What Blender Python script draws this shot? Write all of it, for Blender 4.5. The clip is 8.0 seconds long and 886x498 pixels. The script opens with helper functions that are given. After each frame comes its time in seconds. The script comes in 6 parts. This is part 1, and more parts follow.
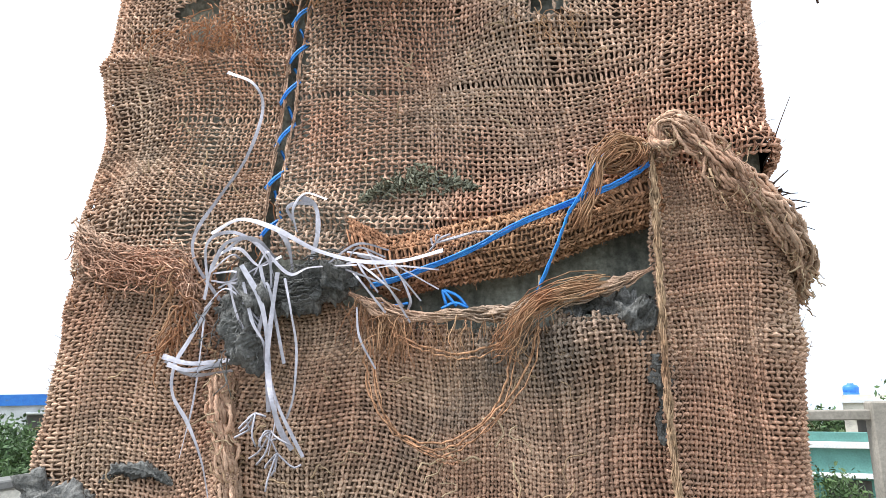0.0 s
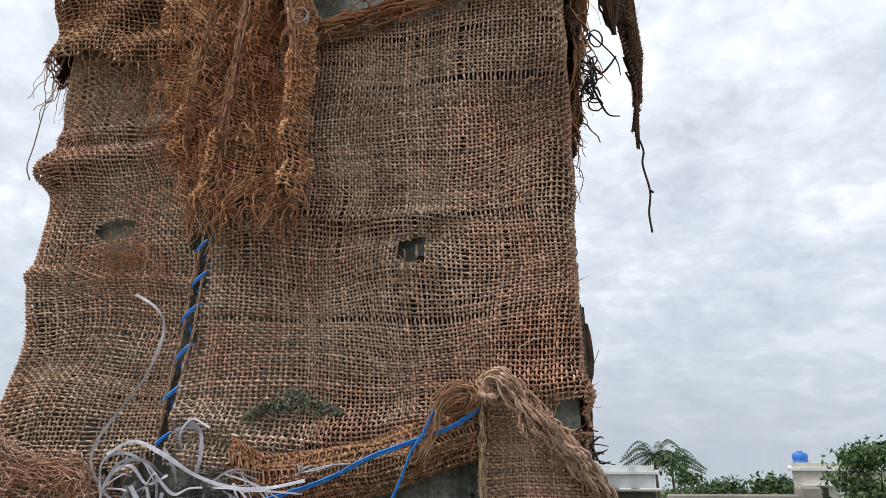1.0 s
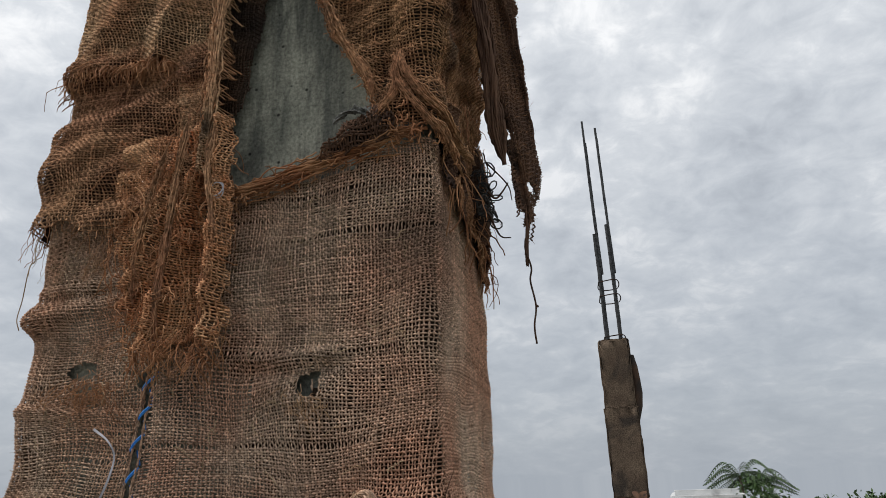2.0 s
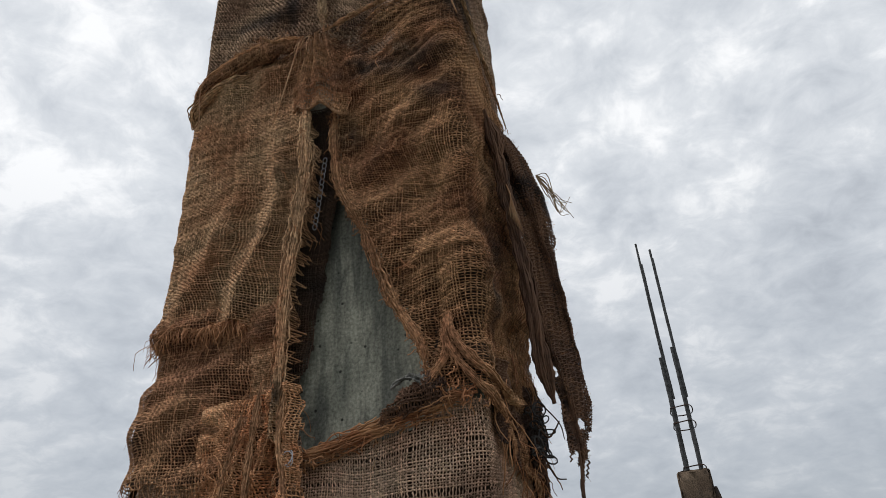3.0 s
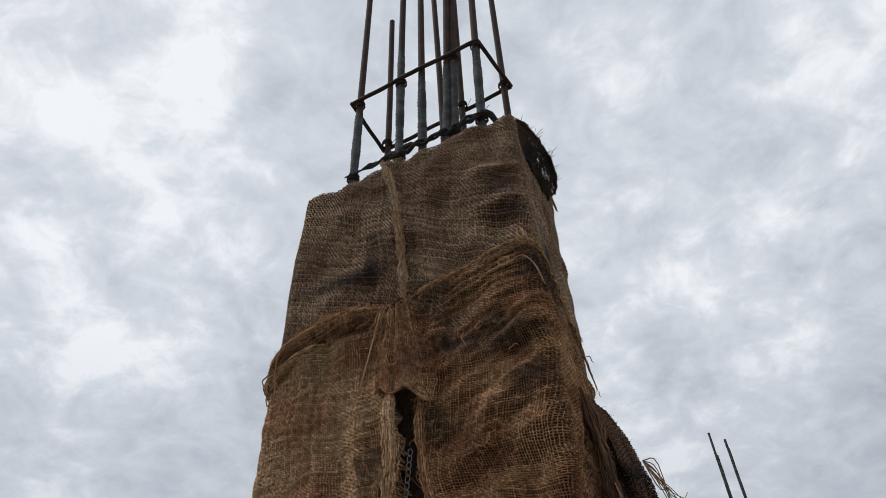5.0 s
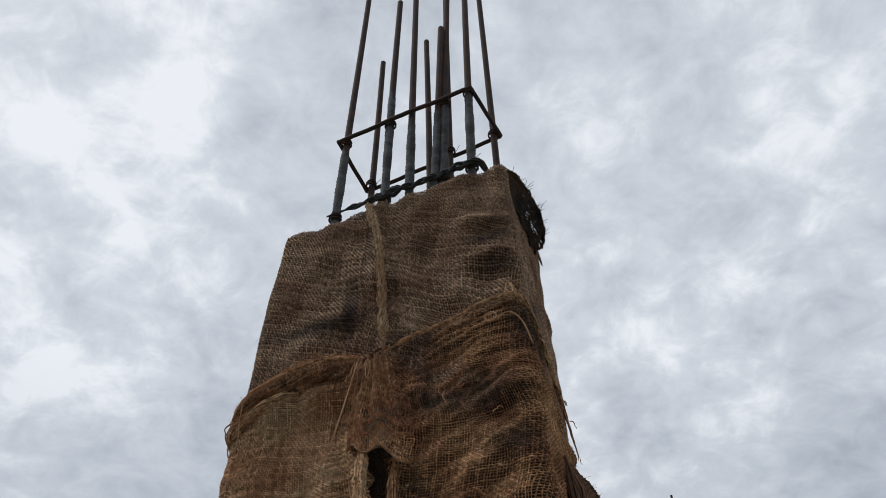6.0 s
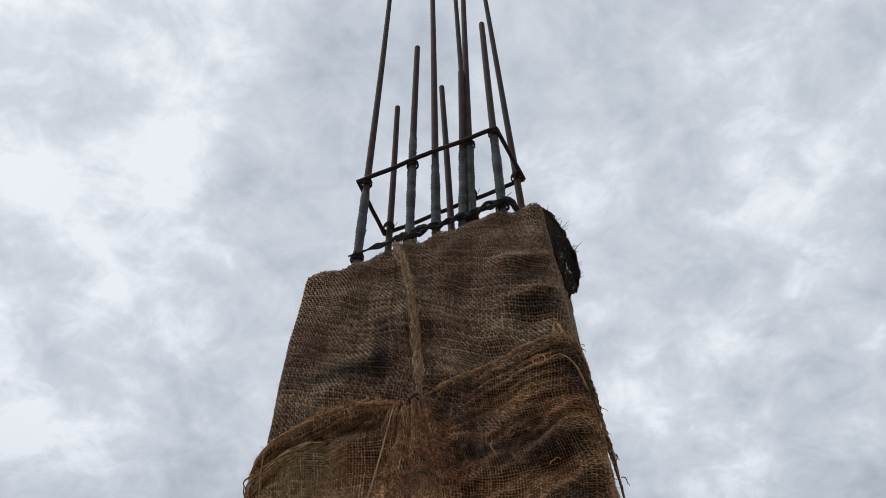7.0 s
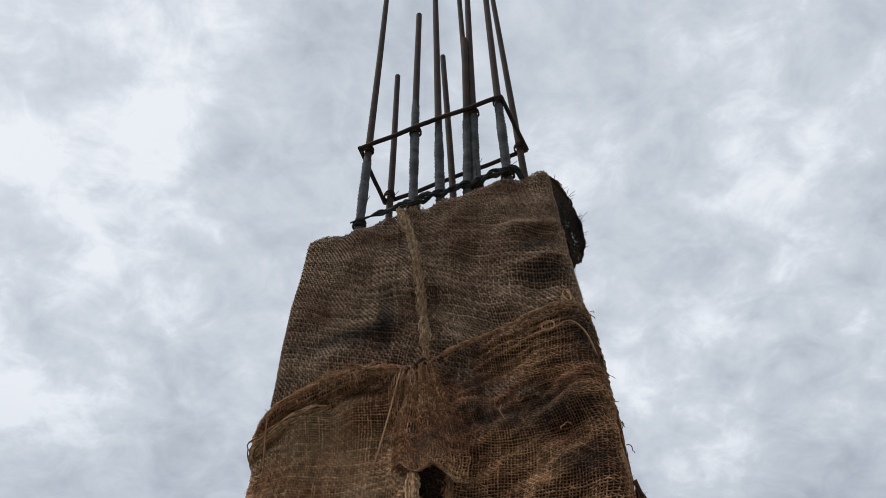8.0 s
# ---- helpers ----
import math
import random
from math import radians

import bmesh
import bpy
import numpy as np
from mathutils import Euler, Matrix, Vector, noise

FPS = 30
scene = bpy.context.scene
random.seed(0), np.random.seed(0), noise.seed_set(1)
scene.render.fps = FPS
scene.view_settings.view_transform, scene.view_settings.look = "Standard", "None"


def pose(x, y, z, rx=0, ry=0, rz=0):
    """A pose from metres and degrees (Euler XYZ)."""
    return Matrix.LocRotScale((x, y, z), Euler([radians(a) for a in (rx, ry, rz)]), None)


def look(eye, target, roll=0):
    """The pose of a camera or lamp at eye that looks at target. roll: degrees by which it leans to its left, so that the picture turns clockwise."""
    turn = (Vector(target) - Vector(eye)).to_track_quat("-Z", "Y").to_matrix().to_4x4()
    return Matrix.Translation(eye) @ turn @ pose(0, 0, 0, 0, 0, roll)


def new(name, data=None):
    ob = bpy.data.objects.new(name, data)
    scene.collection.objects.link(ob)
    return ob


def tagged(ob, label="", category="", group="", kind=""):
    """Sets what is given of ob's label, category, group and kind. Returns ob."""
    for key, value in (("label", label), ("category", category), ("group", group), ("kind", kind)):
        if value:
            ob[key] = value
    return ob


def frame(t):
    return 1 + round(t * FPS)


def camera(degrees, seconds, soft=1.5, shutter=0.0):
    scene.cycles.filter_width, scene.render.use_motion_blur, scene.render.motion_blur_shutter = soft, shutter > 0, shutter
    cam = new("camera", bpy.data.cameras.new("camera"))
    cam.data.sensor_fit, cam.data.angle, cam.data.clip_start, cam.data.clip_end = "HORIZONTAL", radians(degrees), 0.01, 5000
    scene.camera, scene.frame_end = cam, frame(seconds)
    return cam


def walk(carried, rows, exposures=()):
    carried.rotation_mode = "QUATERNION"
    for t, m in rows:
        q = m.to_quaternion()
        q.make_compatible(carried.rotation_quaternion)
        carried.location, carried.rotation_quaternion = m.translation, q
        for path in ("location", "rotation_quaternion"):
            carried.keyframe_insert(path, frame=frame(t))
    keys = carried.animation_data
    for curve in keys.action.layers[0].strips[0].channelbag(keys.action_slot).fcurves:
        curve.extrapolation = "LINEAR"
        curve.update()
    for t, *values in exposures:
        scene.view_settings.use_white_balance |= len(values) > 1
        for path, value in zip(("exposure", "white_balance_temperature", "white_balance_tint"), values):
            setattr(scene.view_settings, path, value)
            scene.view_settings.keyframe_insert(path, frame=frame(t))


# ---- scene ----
cam = camera(66.0, 8.0, 0.85)
PATH = [
    (0, (0.096, -0.405, 1.431), (-0.309, 1.511, 1.837), -0.9),
    (0.5, (0.113, -0.458, 1.494), (-0.227, 1.438, 2.032), -0.5),
    (1, (0.179, -0.494, 1.526), (-0.101, 1.402, 2.096), -0.3),
    (1.2, (0.215, -0.507, 1.534), (-0.087, 1.385, 2.107), -1.4),
    (2.3, (0.394, -0.618, 1.61), (-0.127, 1.175, 2.327), -2.3),
    (2.5, (0.405, -0.64, 1.63), (-0.156, 1.115, 2.408), -2.8),
    (3, (0.407, -0.681, 1.704), (-0.16, 0.981, 2.66), -4.0),
    (3.1, (0.406, -0.687, 1.723), (-0.161, 0.947, 2.729), -4.2),
    (3.5, (0.4, -0.712, 1.779), (-0.149, 0.824, 2.937), -3.4),
    (4, (0.388, -0.718, 1.835), (-0.135, 0.704, 3.141), -3.7),
    (4.5, (0.377, -0.73, 1.849), (-0.196, 0.653, 3.175), -2.4),
    (5, (0.376, -0.73, 1.874), (-0.192, 0.628, 3.229), -2.9),
    (5.2, (0.381, -0.743, 1.881), (-0.166, 0.591, 3.267), -2.9),
    (6.3, (0.322, -0.708, 1.922), (-0.111, 0.607, 3.364), -1.8),
    (6.5, (0.304, -0.704, 1.927), (-0.123, 0.602, 3.38), -2.1),
    (7, (0.255, -0.682, 1.942), (-0.117, 0.525, 3.493), -2.3),
    (7.5, (0.234, -0.654, 1.945), (-0.123, 0.578, 3.48), -2.2),
    (8, (0.223, -0.668, 1.941), (-0.135, 0.594, 3.45), -2.3),
]
EXPOSURES = [(0, 1.47, 6120, 10), (0.5, 1.10, 6050, 10), (1.0, 0.42, 6400, 10), (1.2, 0.15, 6500, 10), (2.3, -0.05, 6530, 10), (3.0, -0.02, 6530, 10),
             (4.0, -0.13, 6450, 10), (5.2, -0.18, 6330, 10), (6.3, -0.24, 6260, 10), (8.0, -0.24, 6210, 10)]
walk(cam, [(t, look(eye, target, roll)) for t, eye, target, roll in PATH], EXPOSURES)

# ---- sky and light: an overcast afternoon ----
SUN_ELEVATION, SUN_AZIMUTH = 56.0, -112.0


def node(tree, kind, values=None):
    n = tree.nodes.new(kind)
    for key, value in (values or {}).items():
        n.inputs[key].default_value = value
    return n


def ramp(tree, source, *stops):
    n = tree.nodes.new("ShaderNodeValToRGB")
    while len(n.color_ramp.elements) < len(stops):
        n.color_ramp.elements.new(0.5)
    for element, (at, colour) in zip(n.color_ramp.elements, stops):
        element.position = at
        element.color = (*colour, 1) if not isinstance(colour, (int, float)) else (colour, colour, colour, 1)
    tree.links.new(source, n.inputs[0])
    return n.outputs[0]


def blend(tree, factor, a, b, mode="MIX"):
    n = node(tree, "ShaderNodeMix")
    n.data_type, n.blend_type = "RGBA", mode
    for socket, value in ((n.inputs[0], factor), (n.inputs[6], a), (n.inputs[7], b)):
        if isinstance(value, (int, float)):
            socket.default_value = value
        elif isinstance(value, tuple):
            socket.default_value = (*value, 1)
        else:
            tree.links.new(value, socket)
    return n.outputs[2]


def maths(tree, operation, a, b=0.0):
    n = node(tree, "ShaderNodeMath")
    n.operation = operation
    for socket, value in zip(n.inputs, (a, b)):
        if isinstance(value, (int, float)):
            socket.default_value = value
        else:
            tree.links.new(value, socket)
    return n.outputs[0]


def build_world():
    world = bpy.data.worlds.new("overcast_sky")
    world.use_nodes = True
    tree = world.node_tree
    tree.nodes.clear()
    sky = node(tree, "ShaderNodeTexSky")
    sky.sky_type, sky.sun_disc, sky.dust_density = "NISHITA", False, 3.0
    sky.sun_elevation, sky.sun_rotation = radians(SUN_ELEVATION), radians(SUN_AZIMUTH)
    coord = node(tree, "ShaderNodeTexCoord").outputs["Generated"]
    split = node(tree, "ShaderNodeSeparateXYZ")
    tree.links.new(coord, split.inputs[0])
    height = maths(tree, "ADD", maths(tree, "MAXIMUM", split.outputs[2], 0.0), 0.34)
    plane = node(tree, "ShaderNodeCombineXYZ")
    tree.links.new(maths(tree, "DIVIDE", split.outputs[0], height), plane.inputs[0])
    tree.links.new(maths(tree, "DIVIDE", split.outputs[1], height), plane.inputs[1])
    big = node(tree, "ShaderNodeTexNoise", {"Scale": 1.6, "Detail": 2.0, "Roughness": 0.45, "Distortion": 0.2})
    middle = node(tree, "ShaderNodeTexNoise", {"Scale": 5.5, "Detail": 7.0, "Roughness": 0.56, "Distortion": 0.35})
    fine = node(tree, "ShaderNodeTexNoise", {"Scale": 15.0, "Detail": 8.0, "Roughness": 0.62, "Distortion": 0.5})
    for n in (big, middle, fine):
        tree.links.new(plane.outputs[0], n.inputs["Vector"])
    mixed = maths(tree, "ADD", maths(tree, "MULTIPLY", big.outputs[0], 0.34), maths(tree, "MULTIPLY", middle.outputs[0], 0.42))
    mixed = maths(tree, "ADD", mixed, maths(tree, "MULTIPLY", fine.outputs[0], 0.24))
    clouds = ramp(tree, mixed, (0.36, (0.50, 0.535, 0.585)), (0.45, (0.66, 0.70, 0.75)), (0.52, (0.80, 0.835, 0.875)), (0.585, (1.05, 1.065, 1.08)))
    low = ramp(tree, split.outputs[2], (0.0, 1.0), (0.55, 0.0))
    clouds = blend(tree, maths(tree, "MULTIPLY", low, 0.88), clouds, (0.385, 0.428, 0.485))
    dimmed = blend(tree, 1.0, sky.outputs[0], (0.10, 0.10, 0.10), "MULTIPLY")
    whole = blend(tree, 0.92, dimmed, clouds)
    background = node(tree, "ShaderNodeBackground", {"Strength": 1.0})
    tree.links.new(whole, background.inputs[0])
    out = node(tree, "ShaderNodeOutputWorld")
    tree.links.new(background.outputs[0], out.inputs[0])
    scene.world = world


build_world()
sun = new("sun", bpy.data.lights.new("sun", "SUN"))
sun.data.energy, sun.data.angle, sun.data.color = 1.5, radians(12), (1.0, 0.96, 0.9)
sun.matrix_world = look((0, 0, 0), (-math.sin(radians(SUN_AZIMUTH)) * math.cos(radians(SUN_ELEVATION)),
                                    -math.cos(radians(SUN_AZIMUTH)) * math.cos(radians(SUN_ELEVATION)), -math.sin(radians(SUN_ELEVATION))))


# ---- materials ----
def material(name, colour, rough=0.9, metal=0.0, second=None, spots=8.0, grain=200.0, grain_amount=0.25, bump=0.0, bump_scale=None,
             dark=None, dark_scale=3.0, dark_from=0.58, islands=0.0, per_object=0.0, streaks=None, dark_patches=()):
    """A surface with a large drift to a second colour, staining of a dark colour, grain, and fine relief."""
    m = bpy.data.materials.new(name)
    m.use_nodes = True
    tree = m.node_tree
    shader = tree.nodes["Principled BSDF"]
    place = node(tree, "ShaderNodeTexCoord").outputs["Object"]

    def noise_at(scale, detail=4.0, rough_noise=0.55, dist=0.0):
        n = node(tree, "ShaderNodeTexNoise", {"Scale": scale, "Detail": detail, "Roughness": rough_noise, "Distortion": dist})
        tree.links.new(place, n.inputs["Vector"])
        return n.outputs[0]

    tone = colour
    if second:
        tone = blend(tree, ramp(tree, noise_at(spots), (0.38, 0.0), (0.62, 1.0)), colour, second)
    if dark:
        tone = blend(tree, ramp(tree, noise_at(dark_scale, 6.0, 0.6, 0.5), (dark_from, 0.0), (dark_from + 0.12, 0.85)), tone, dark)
    for centre, size in dark_patches:  # dark areas with ragged outlines, each at a given place
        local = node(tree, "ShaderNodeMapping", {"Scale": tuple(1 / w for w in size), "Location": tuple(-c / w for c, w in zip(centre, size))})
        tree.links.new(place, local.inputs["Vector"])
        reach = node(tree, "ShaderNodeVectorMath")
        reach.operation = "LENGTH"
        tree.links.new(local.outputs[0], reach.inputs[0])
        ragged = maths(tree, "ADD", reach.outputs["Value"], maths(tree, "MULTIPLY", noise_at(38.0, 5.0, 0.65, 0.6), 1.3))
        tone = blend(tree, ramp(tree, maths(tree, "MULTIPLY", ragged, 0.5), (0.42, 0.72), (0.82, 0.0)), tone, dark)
    if streaks:
        squeeze = node(tree, "ShaderNodeMapping", {"Scale": (1.0, 1.0, 0.12)})
        tree.links.new(place, squeeze.inputs["Vector"])
        n = node(tree, "ShaderNodeTexNoise", {"Scale": 42.0, "Detail": 5.0, "Roughness": 0.6, "Distortion": 0.3})
        tree.links.new(squeeze.outputs[0], n.inputs["Vector"])
        tone = blend(tree, ramp(tree, n.outputs[0], (0.43, 0.0), (0.58, 0.85)), tone, streaks)
        pits = node(tree, "ShaderNodeTexVoronoi", {"Scale": 44.0, "Randomness": 1.0})
        tree.links.new(place, pits.inputs["Vector"])
        tone = blend(tree, ramp(tree, pits.outputs["Distance"], (0.06, 0.9), (0.10, 0.0)), tone, (0.02, 0.02, 0.018))
    fine = noise_at(grain, 3.0, 0.7)
    tone = blend(tree, grain_amount, tone, blend(tree, 1.0, ramp(tree, fine, (0.3, 0.35), (0.7, 1.9)), tone, "MULTIPLY"))
    for amount, source in ((islands, "ShaderNodeNewGeometry"), (per_object, "ShaderNodeObjectInfo")):
        if amount:
            number = node(tree, source).outputs["Random Per Island" if source == "ShaderNodeNewGeometry" else "Random"]
            tone = blend(tree, 1.0, tone, ramp(tree, number, (0.0, 1.0 - amount), (1.0, 1.0 + amount)), "MULTIPLY")
    if isinstance(tone, tuple):
        shader.inputs["Base Color"].default_value = (*tone, 1)
    else:
        tree.links.new(tone, shader.inputs["Base Color"])
    shader.inputs["Roughness"].default_value = rough
    shader.inputs["Metallic"].default_value = metal
    shader.inputs["Specular IOR Level"].default_value = 0.08 if rough > 0.9 else 0.25 if rough > 0.75 else 0.5
    if bump:
        n = node(tree, "ShaderNodeBump", {"Strength": bump, "Distance": 0.002})
        tree.links.new(noise_at(bump_scale or grain, 5.0, 0.65), n.inputs["Height"])
        tree.links.new(n.outputs[0], shader.inputs["Normal"])
    return m


JUTE_TAN = material("jute_tan", (0.455, 0.335, 0.245), 0.95, second=(0.42, 0.245, 0.16), spots=11, grain=330, grain_amount=0.95,
                    dark=(0.17, 0.125, 0.09), dark_scale=9, dark_from=0.60, bump=0.13, bump_scale=1300, islands=0.30)
JUTE_MIDDLE = material("jute_middle", (0.485, 0.35, 0.256), 0.95, second=(0.43, 0.245, 0.165), spots=8, grain=330, grain_amount=0.95,
                       dark=(0.20, 0.135, 0.10), dark_scale=7, dark_from=0.58, bump=0.13, bump_scale=1300, islands=0.34)
JUTE_LOWER = material("jute_lower", (0.43, 0.305, 0.215), 0.95, second=(0.41, 0.245, 0.165), spots=9, grain=1500, grain_amount=0.8,
                      dark=(0.22, 0.18, 0.145), dark_scale=6, dark_from=0.57, bump=0.13, bump_scale=1300, islands=0.4)
JUTE_RED = material("jute_red", (0.36, 0.205, 0.115), 0.95, second=(0.29, 0.145, 0.085), spots=9, grain=190, grain_amount=0.95,
                    dark=(0.09, 0.06, 0.042), dark_scale=9, dark_from=0.58, bump=0.13, bump_scale=1300, islands=0.4)
JUTE_RUST = material("jute_rust", (0.58, 0.345, 0.195), 0.95, second=(0.50, 0.235, 0.12), spots=12, grain=250, grain_amount=0.95, bump=0.13, bump_scale=1300, islands=0.22)
JUTE_BROWN = material("jute_brown", (0.465, 0.31, 0.185), 0.95, second=(0.36, 0.19, 0.105), spots=9, grain=190, grain_amount=0.95,
                      dark=(0.06, 0.047, 0.038), dark_scale=8, dark_from=0.62, bump=0.13, bump_scale=1300, islands=0.36)
JUTE_TOP = material("jute_top", (0.325, 0.22, 0.148), 0.95, second=(0.205, 0.125, 0.086), spots=9, grain=190, grain_amount=0.95,
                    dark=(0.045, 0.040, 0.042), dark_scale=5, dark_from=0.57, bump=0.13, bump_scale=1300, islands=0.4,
                    dark_patches=(((-0.11, 0, 2.60), (0.12, 0.3, 0.022)), ((-0.055, 0, 2.62), (0.022, 0.3, 0.07)), ((0.175, 0, 2.695), (0.055, 0.3, 0.018)), ((0.19, 0, 2.63), (0.05, 0.3, 0.018))))
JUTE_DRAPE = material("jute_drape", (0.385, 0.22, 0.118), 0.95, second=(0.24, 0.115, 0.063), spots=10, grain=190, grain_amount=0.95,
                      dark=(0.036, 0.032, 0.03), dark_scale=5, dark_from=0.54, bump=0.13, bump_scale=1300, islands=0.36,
                      dark_patches=(((0.15, 0, 2.405), (0.085, 0.3, 0.040)), ((0.185, 0, 2.335), (0.05, 0.3, 0.035)), ((0.055, 0, 2.30), (0.026, 0.3, 0.035))))
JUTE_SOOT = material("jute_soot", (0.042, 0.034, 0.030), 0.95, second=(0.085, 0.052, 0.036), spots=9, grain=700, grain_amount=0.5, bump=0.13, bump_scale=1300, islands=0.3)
JUTE_RAG = material("jute_rag", (0.15, 0.085, 0.055), 0.95, second=(0.10, 0.06, 0.045), spots=14, grain=1500, grain_amount=0.5, dark=(0.035, 0.03, 0.028), dark_scale=12, dark_from=0.52, bump=0.13, bump_scale=1300, islands=0.25)
FIBRE_GOLD = material("fibre_gold", (0.42, 0.265, 0.15), 0.8, second=(0.30, 0.14, 0.07), spots=30, grain=500, islands=0.35)
FIBRE_RED = material("fibre_red", (0.42, 0.22, 0.11), 0.85, second=(0.31, 0.135, 0.065), spots=25, grain=500, islands=0.35)
FIBRE_PALE = material("fibre_pale", (0.40, 0.30, 0.19), 0.85, second=(0.33, 0.22, 0.13), spots=25, grain=500, islands=0.3)
# backing sheets behind the yarns: depth shade of the gaps painted as dark colour
LINING_SHADE = material("jute_lining_shade", (0.036, 0.025, 0.018), 0.97, second=(0.026, 0.018, 0.013), spots=9, grain=450, grain_amount=0.6, bump=0.6, bump_scale=380)
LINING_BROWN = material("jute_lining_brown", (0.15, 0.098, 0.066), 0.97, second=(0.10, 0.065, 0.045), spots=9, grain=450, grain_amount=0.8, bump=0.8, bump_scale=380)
SEAM = material("jute_seam", (0.36, 0.25, 0.155), 0.95, second=(0.27, 0.165, 0.10), spots=20, grain=300, grain_amount=0.8, islands=0.3)
CONCRETE = material("concrete", (0.34, 0.335, 0.27), 0.85, second=(0.22, 0.222, 0.18), spots=17, grain=260, grain_amount=0.6, bump=0.35, bump_scale=140,
                    dark=(0.075, 0.078, 0.07), dark_scale=22, dark_from=0.57, streaks=(0.10, 0.103, 0.088))
CEMENT = material("cement", (0.22, 0.215, 0.20), 0.95, second=(0.10, 0.10, 0.092), spots=60, grain=500, grain_amount=0.7, bump=1.0, bump_scale=420,
                  dark=(0.07, 0.07, 0.065), dark_scale=34, dark_from=0.54)
CEMENT_GREEN = material("cement_green", (0.27, 0.27, 0.19), 0.95, second=(0.19, 0.19, 0.14), spots=60, grain=500, grain_amount=0.6, bump=1.0, bump_scale=300)
PLASTIC_WHITE = material("plastic_ribbon_white", (0.50, 0.485, 0.53), 0.42, second=(0.36, 0.345, 0.38), spots=40, grain=250, islands=0.1)
PLASTIC_BLUE = material("plastic_blue", (0.03, 0.22, 0.72), 0.38, second=(0.05, 0.30, 0.80), spots=50, grain=300, islands=0.15)
STEEL_GREY = material("steel_cement_coated", (0.085, 0.088, 0.092), 0.85, 0.1, second=(0.04, 0.04, 0.042), spots=40, grain=220, bump=0.8, bump_scale=120)
STEEL_RUST = material("steel_rusty", (0.035, 0.026, 0.024), 0.85, 0.1, second=(0.065, 0.036, 0.027), spots=25, grain=220, bump=0.5, bump_scale=150)
JUTE_FAR = material("jute_far", (0.135, 0.10, 0.072), 0.95, second=(0.095, 0.068, 0.05), spots=7, grain=160, grain_amount=0.9, dark=(0.04, 0.034, 0.03), dark_scale=5, dark_from=0.52, bump=0.5, bump_scale=160)
BLACK_NET = material("black_net", (0.02, 0.02, 0.022), 0.7, second=(0.05, 0.045, 0.04), spots=40)
TERRACE = material("terrace_screed", (0.20, 0.195, 0.18), 0.92, second=(0.145, 0.14, 0.13), spots=2, grain=60, dark=(0.09, 0.088, 0.08), dark_scale=1.2, bump=0.4, bump_scale=40)
PLASTER_CREAM = material("plaster_cream", (0.62, 0.58, 0.50), 0.9, second=(0.50, 0.47, 0.40), spots=1.5, grain=30, dark=(0.3, 0.28, 0.25), dark_scale=1.1)
PLASTER_WHITE = material("plaster_white", (0.70, 0.70, 0.69), 0.9, second=(0.58, 0.59, 0.59), spots=1.2, grain=30, dark=(0.40, 0.40, 0.40), dark_scale=0.9)
PLASTER_ORANGE = material("plaster_orange", (0.58, 0.27, 0.12), 0.9, second=(0.50, 0.23, 0.10), spots=1.5, grain=30)
PAINT_GREEN = material("sheet_green", (0.11, 0.27, 0.23), 0.6, second=(0.09, 0.22, 0.19), spots=1.5, grain=20)
TANK_BLUE = material("tank_blue", (0.03, 0.16, 0.55), 0.45, second=(0.04, 0.2, 0.6), spots=3, grain=20)
OPENING_DARK = material("dark_opening", (0.05, 0.045, 0.04), 0.6, second=(0.07, 0.06, 0.05), spots=2)
TIMBER = material("weathered_timber", (0.30, 0.27, 0.225), 0.9, second=(0.22, 0.20, 0.165), spots=5, grain=60, bump=0.4, bump_scale=40)
FOLIAGE = material("foliage", (0.07, 0.115, 0.035), 0.75, second=(0.045, 0.085, 0.028), spots=0.9, grain=9, islands=0.45)
FOLIAGE_PALM = material("foliage_palm", (0.06, 0.095, 0.04), 0.7, second=(0.045, 0.075, 0.03), spots=0.9, grain=9, islands=0.4)
BARK = material("bark", (0.16, 0.12, 0.09), 0.95, second=(0.11, 0.085, 0.065), spots=6, grain=40, bump=0.5, bump_scale=20)
EARTH = material("earth", (0.20, 0.17, 0.12), 0.95, second=(0.09, 0.115, 0.05), spots=0.12, grain=3, grain_amount=0.4, dark=(0.06, 0.085, 0.035), dark_scale=0.05, dark_from=0.48)


# ---- mesh helpers ----
def mesh_of(name, verts, quads, mat, smooth=True):
    """A mesh from an array of corners and an array of quads."""
    verts, quads = np.asarray(verts, np.float32).reshape(-1, 3), np.asarray(quads, np.int32).reshape(-1, 4)
    used = np.zeros(len(verts), bool)
    used[quads.ravel()] = True
    remap = np.cumsum(used) - 1
    verts, quads = verts[used], remap[quads].astype(np.int32)
    me = bpy.data.meshes.new(name)
    me.vertices.add(len(verts))
    me.vertices.foreach_set("co", verts.ravel())
    me.loops.add(quads.size)
    me.loops.foreach_set("vertex_index", quads.ravel())
    me.polygons.add(len(quads))
    me.polygons.foreach_set("loop_start", np.arange(0, quads.size, 4, dtype=np.int32))
    me.polygons.foreach_set("use_smooth", np.full(len(quads), smooth))
    me.materials.append(mat)
    me.update(calc_edges=True)
    me.validate()
    return me


def put(name, me, parent=None, label=""):
    ob = new(name, me)
    if parent is not None:
        ob.parent = parent
    return tagged(ob, label)


def unit(a):
    return a / np.maximum(np.linalg.norm(a, axis=-1, keepdims=True), 1e-9)


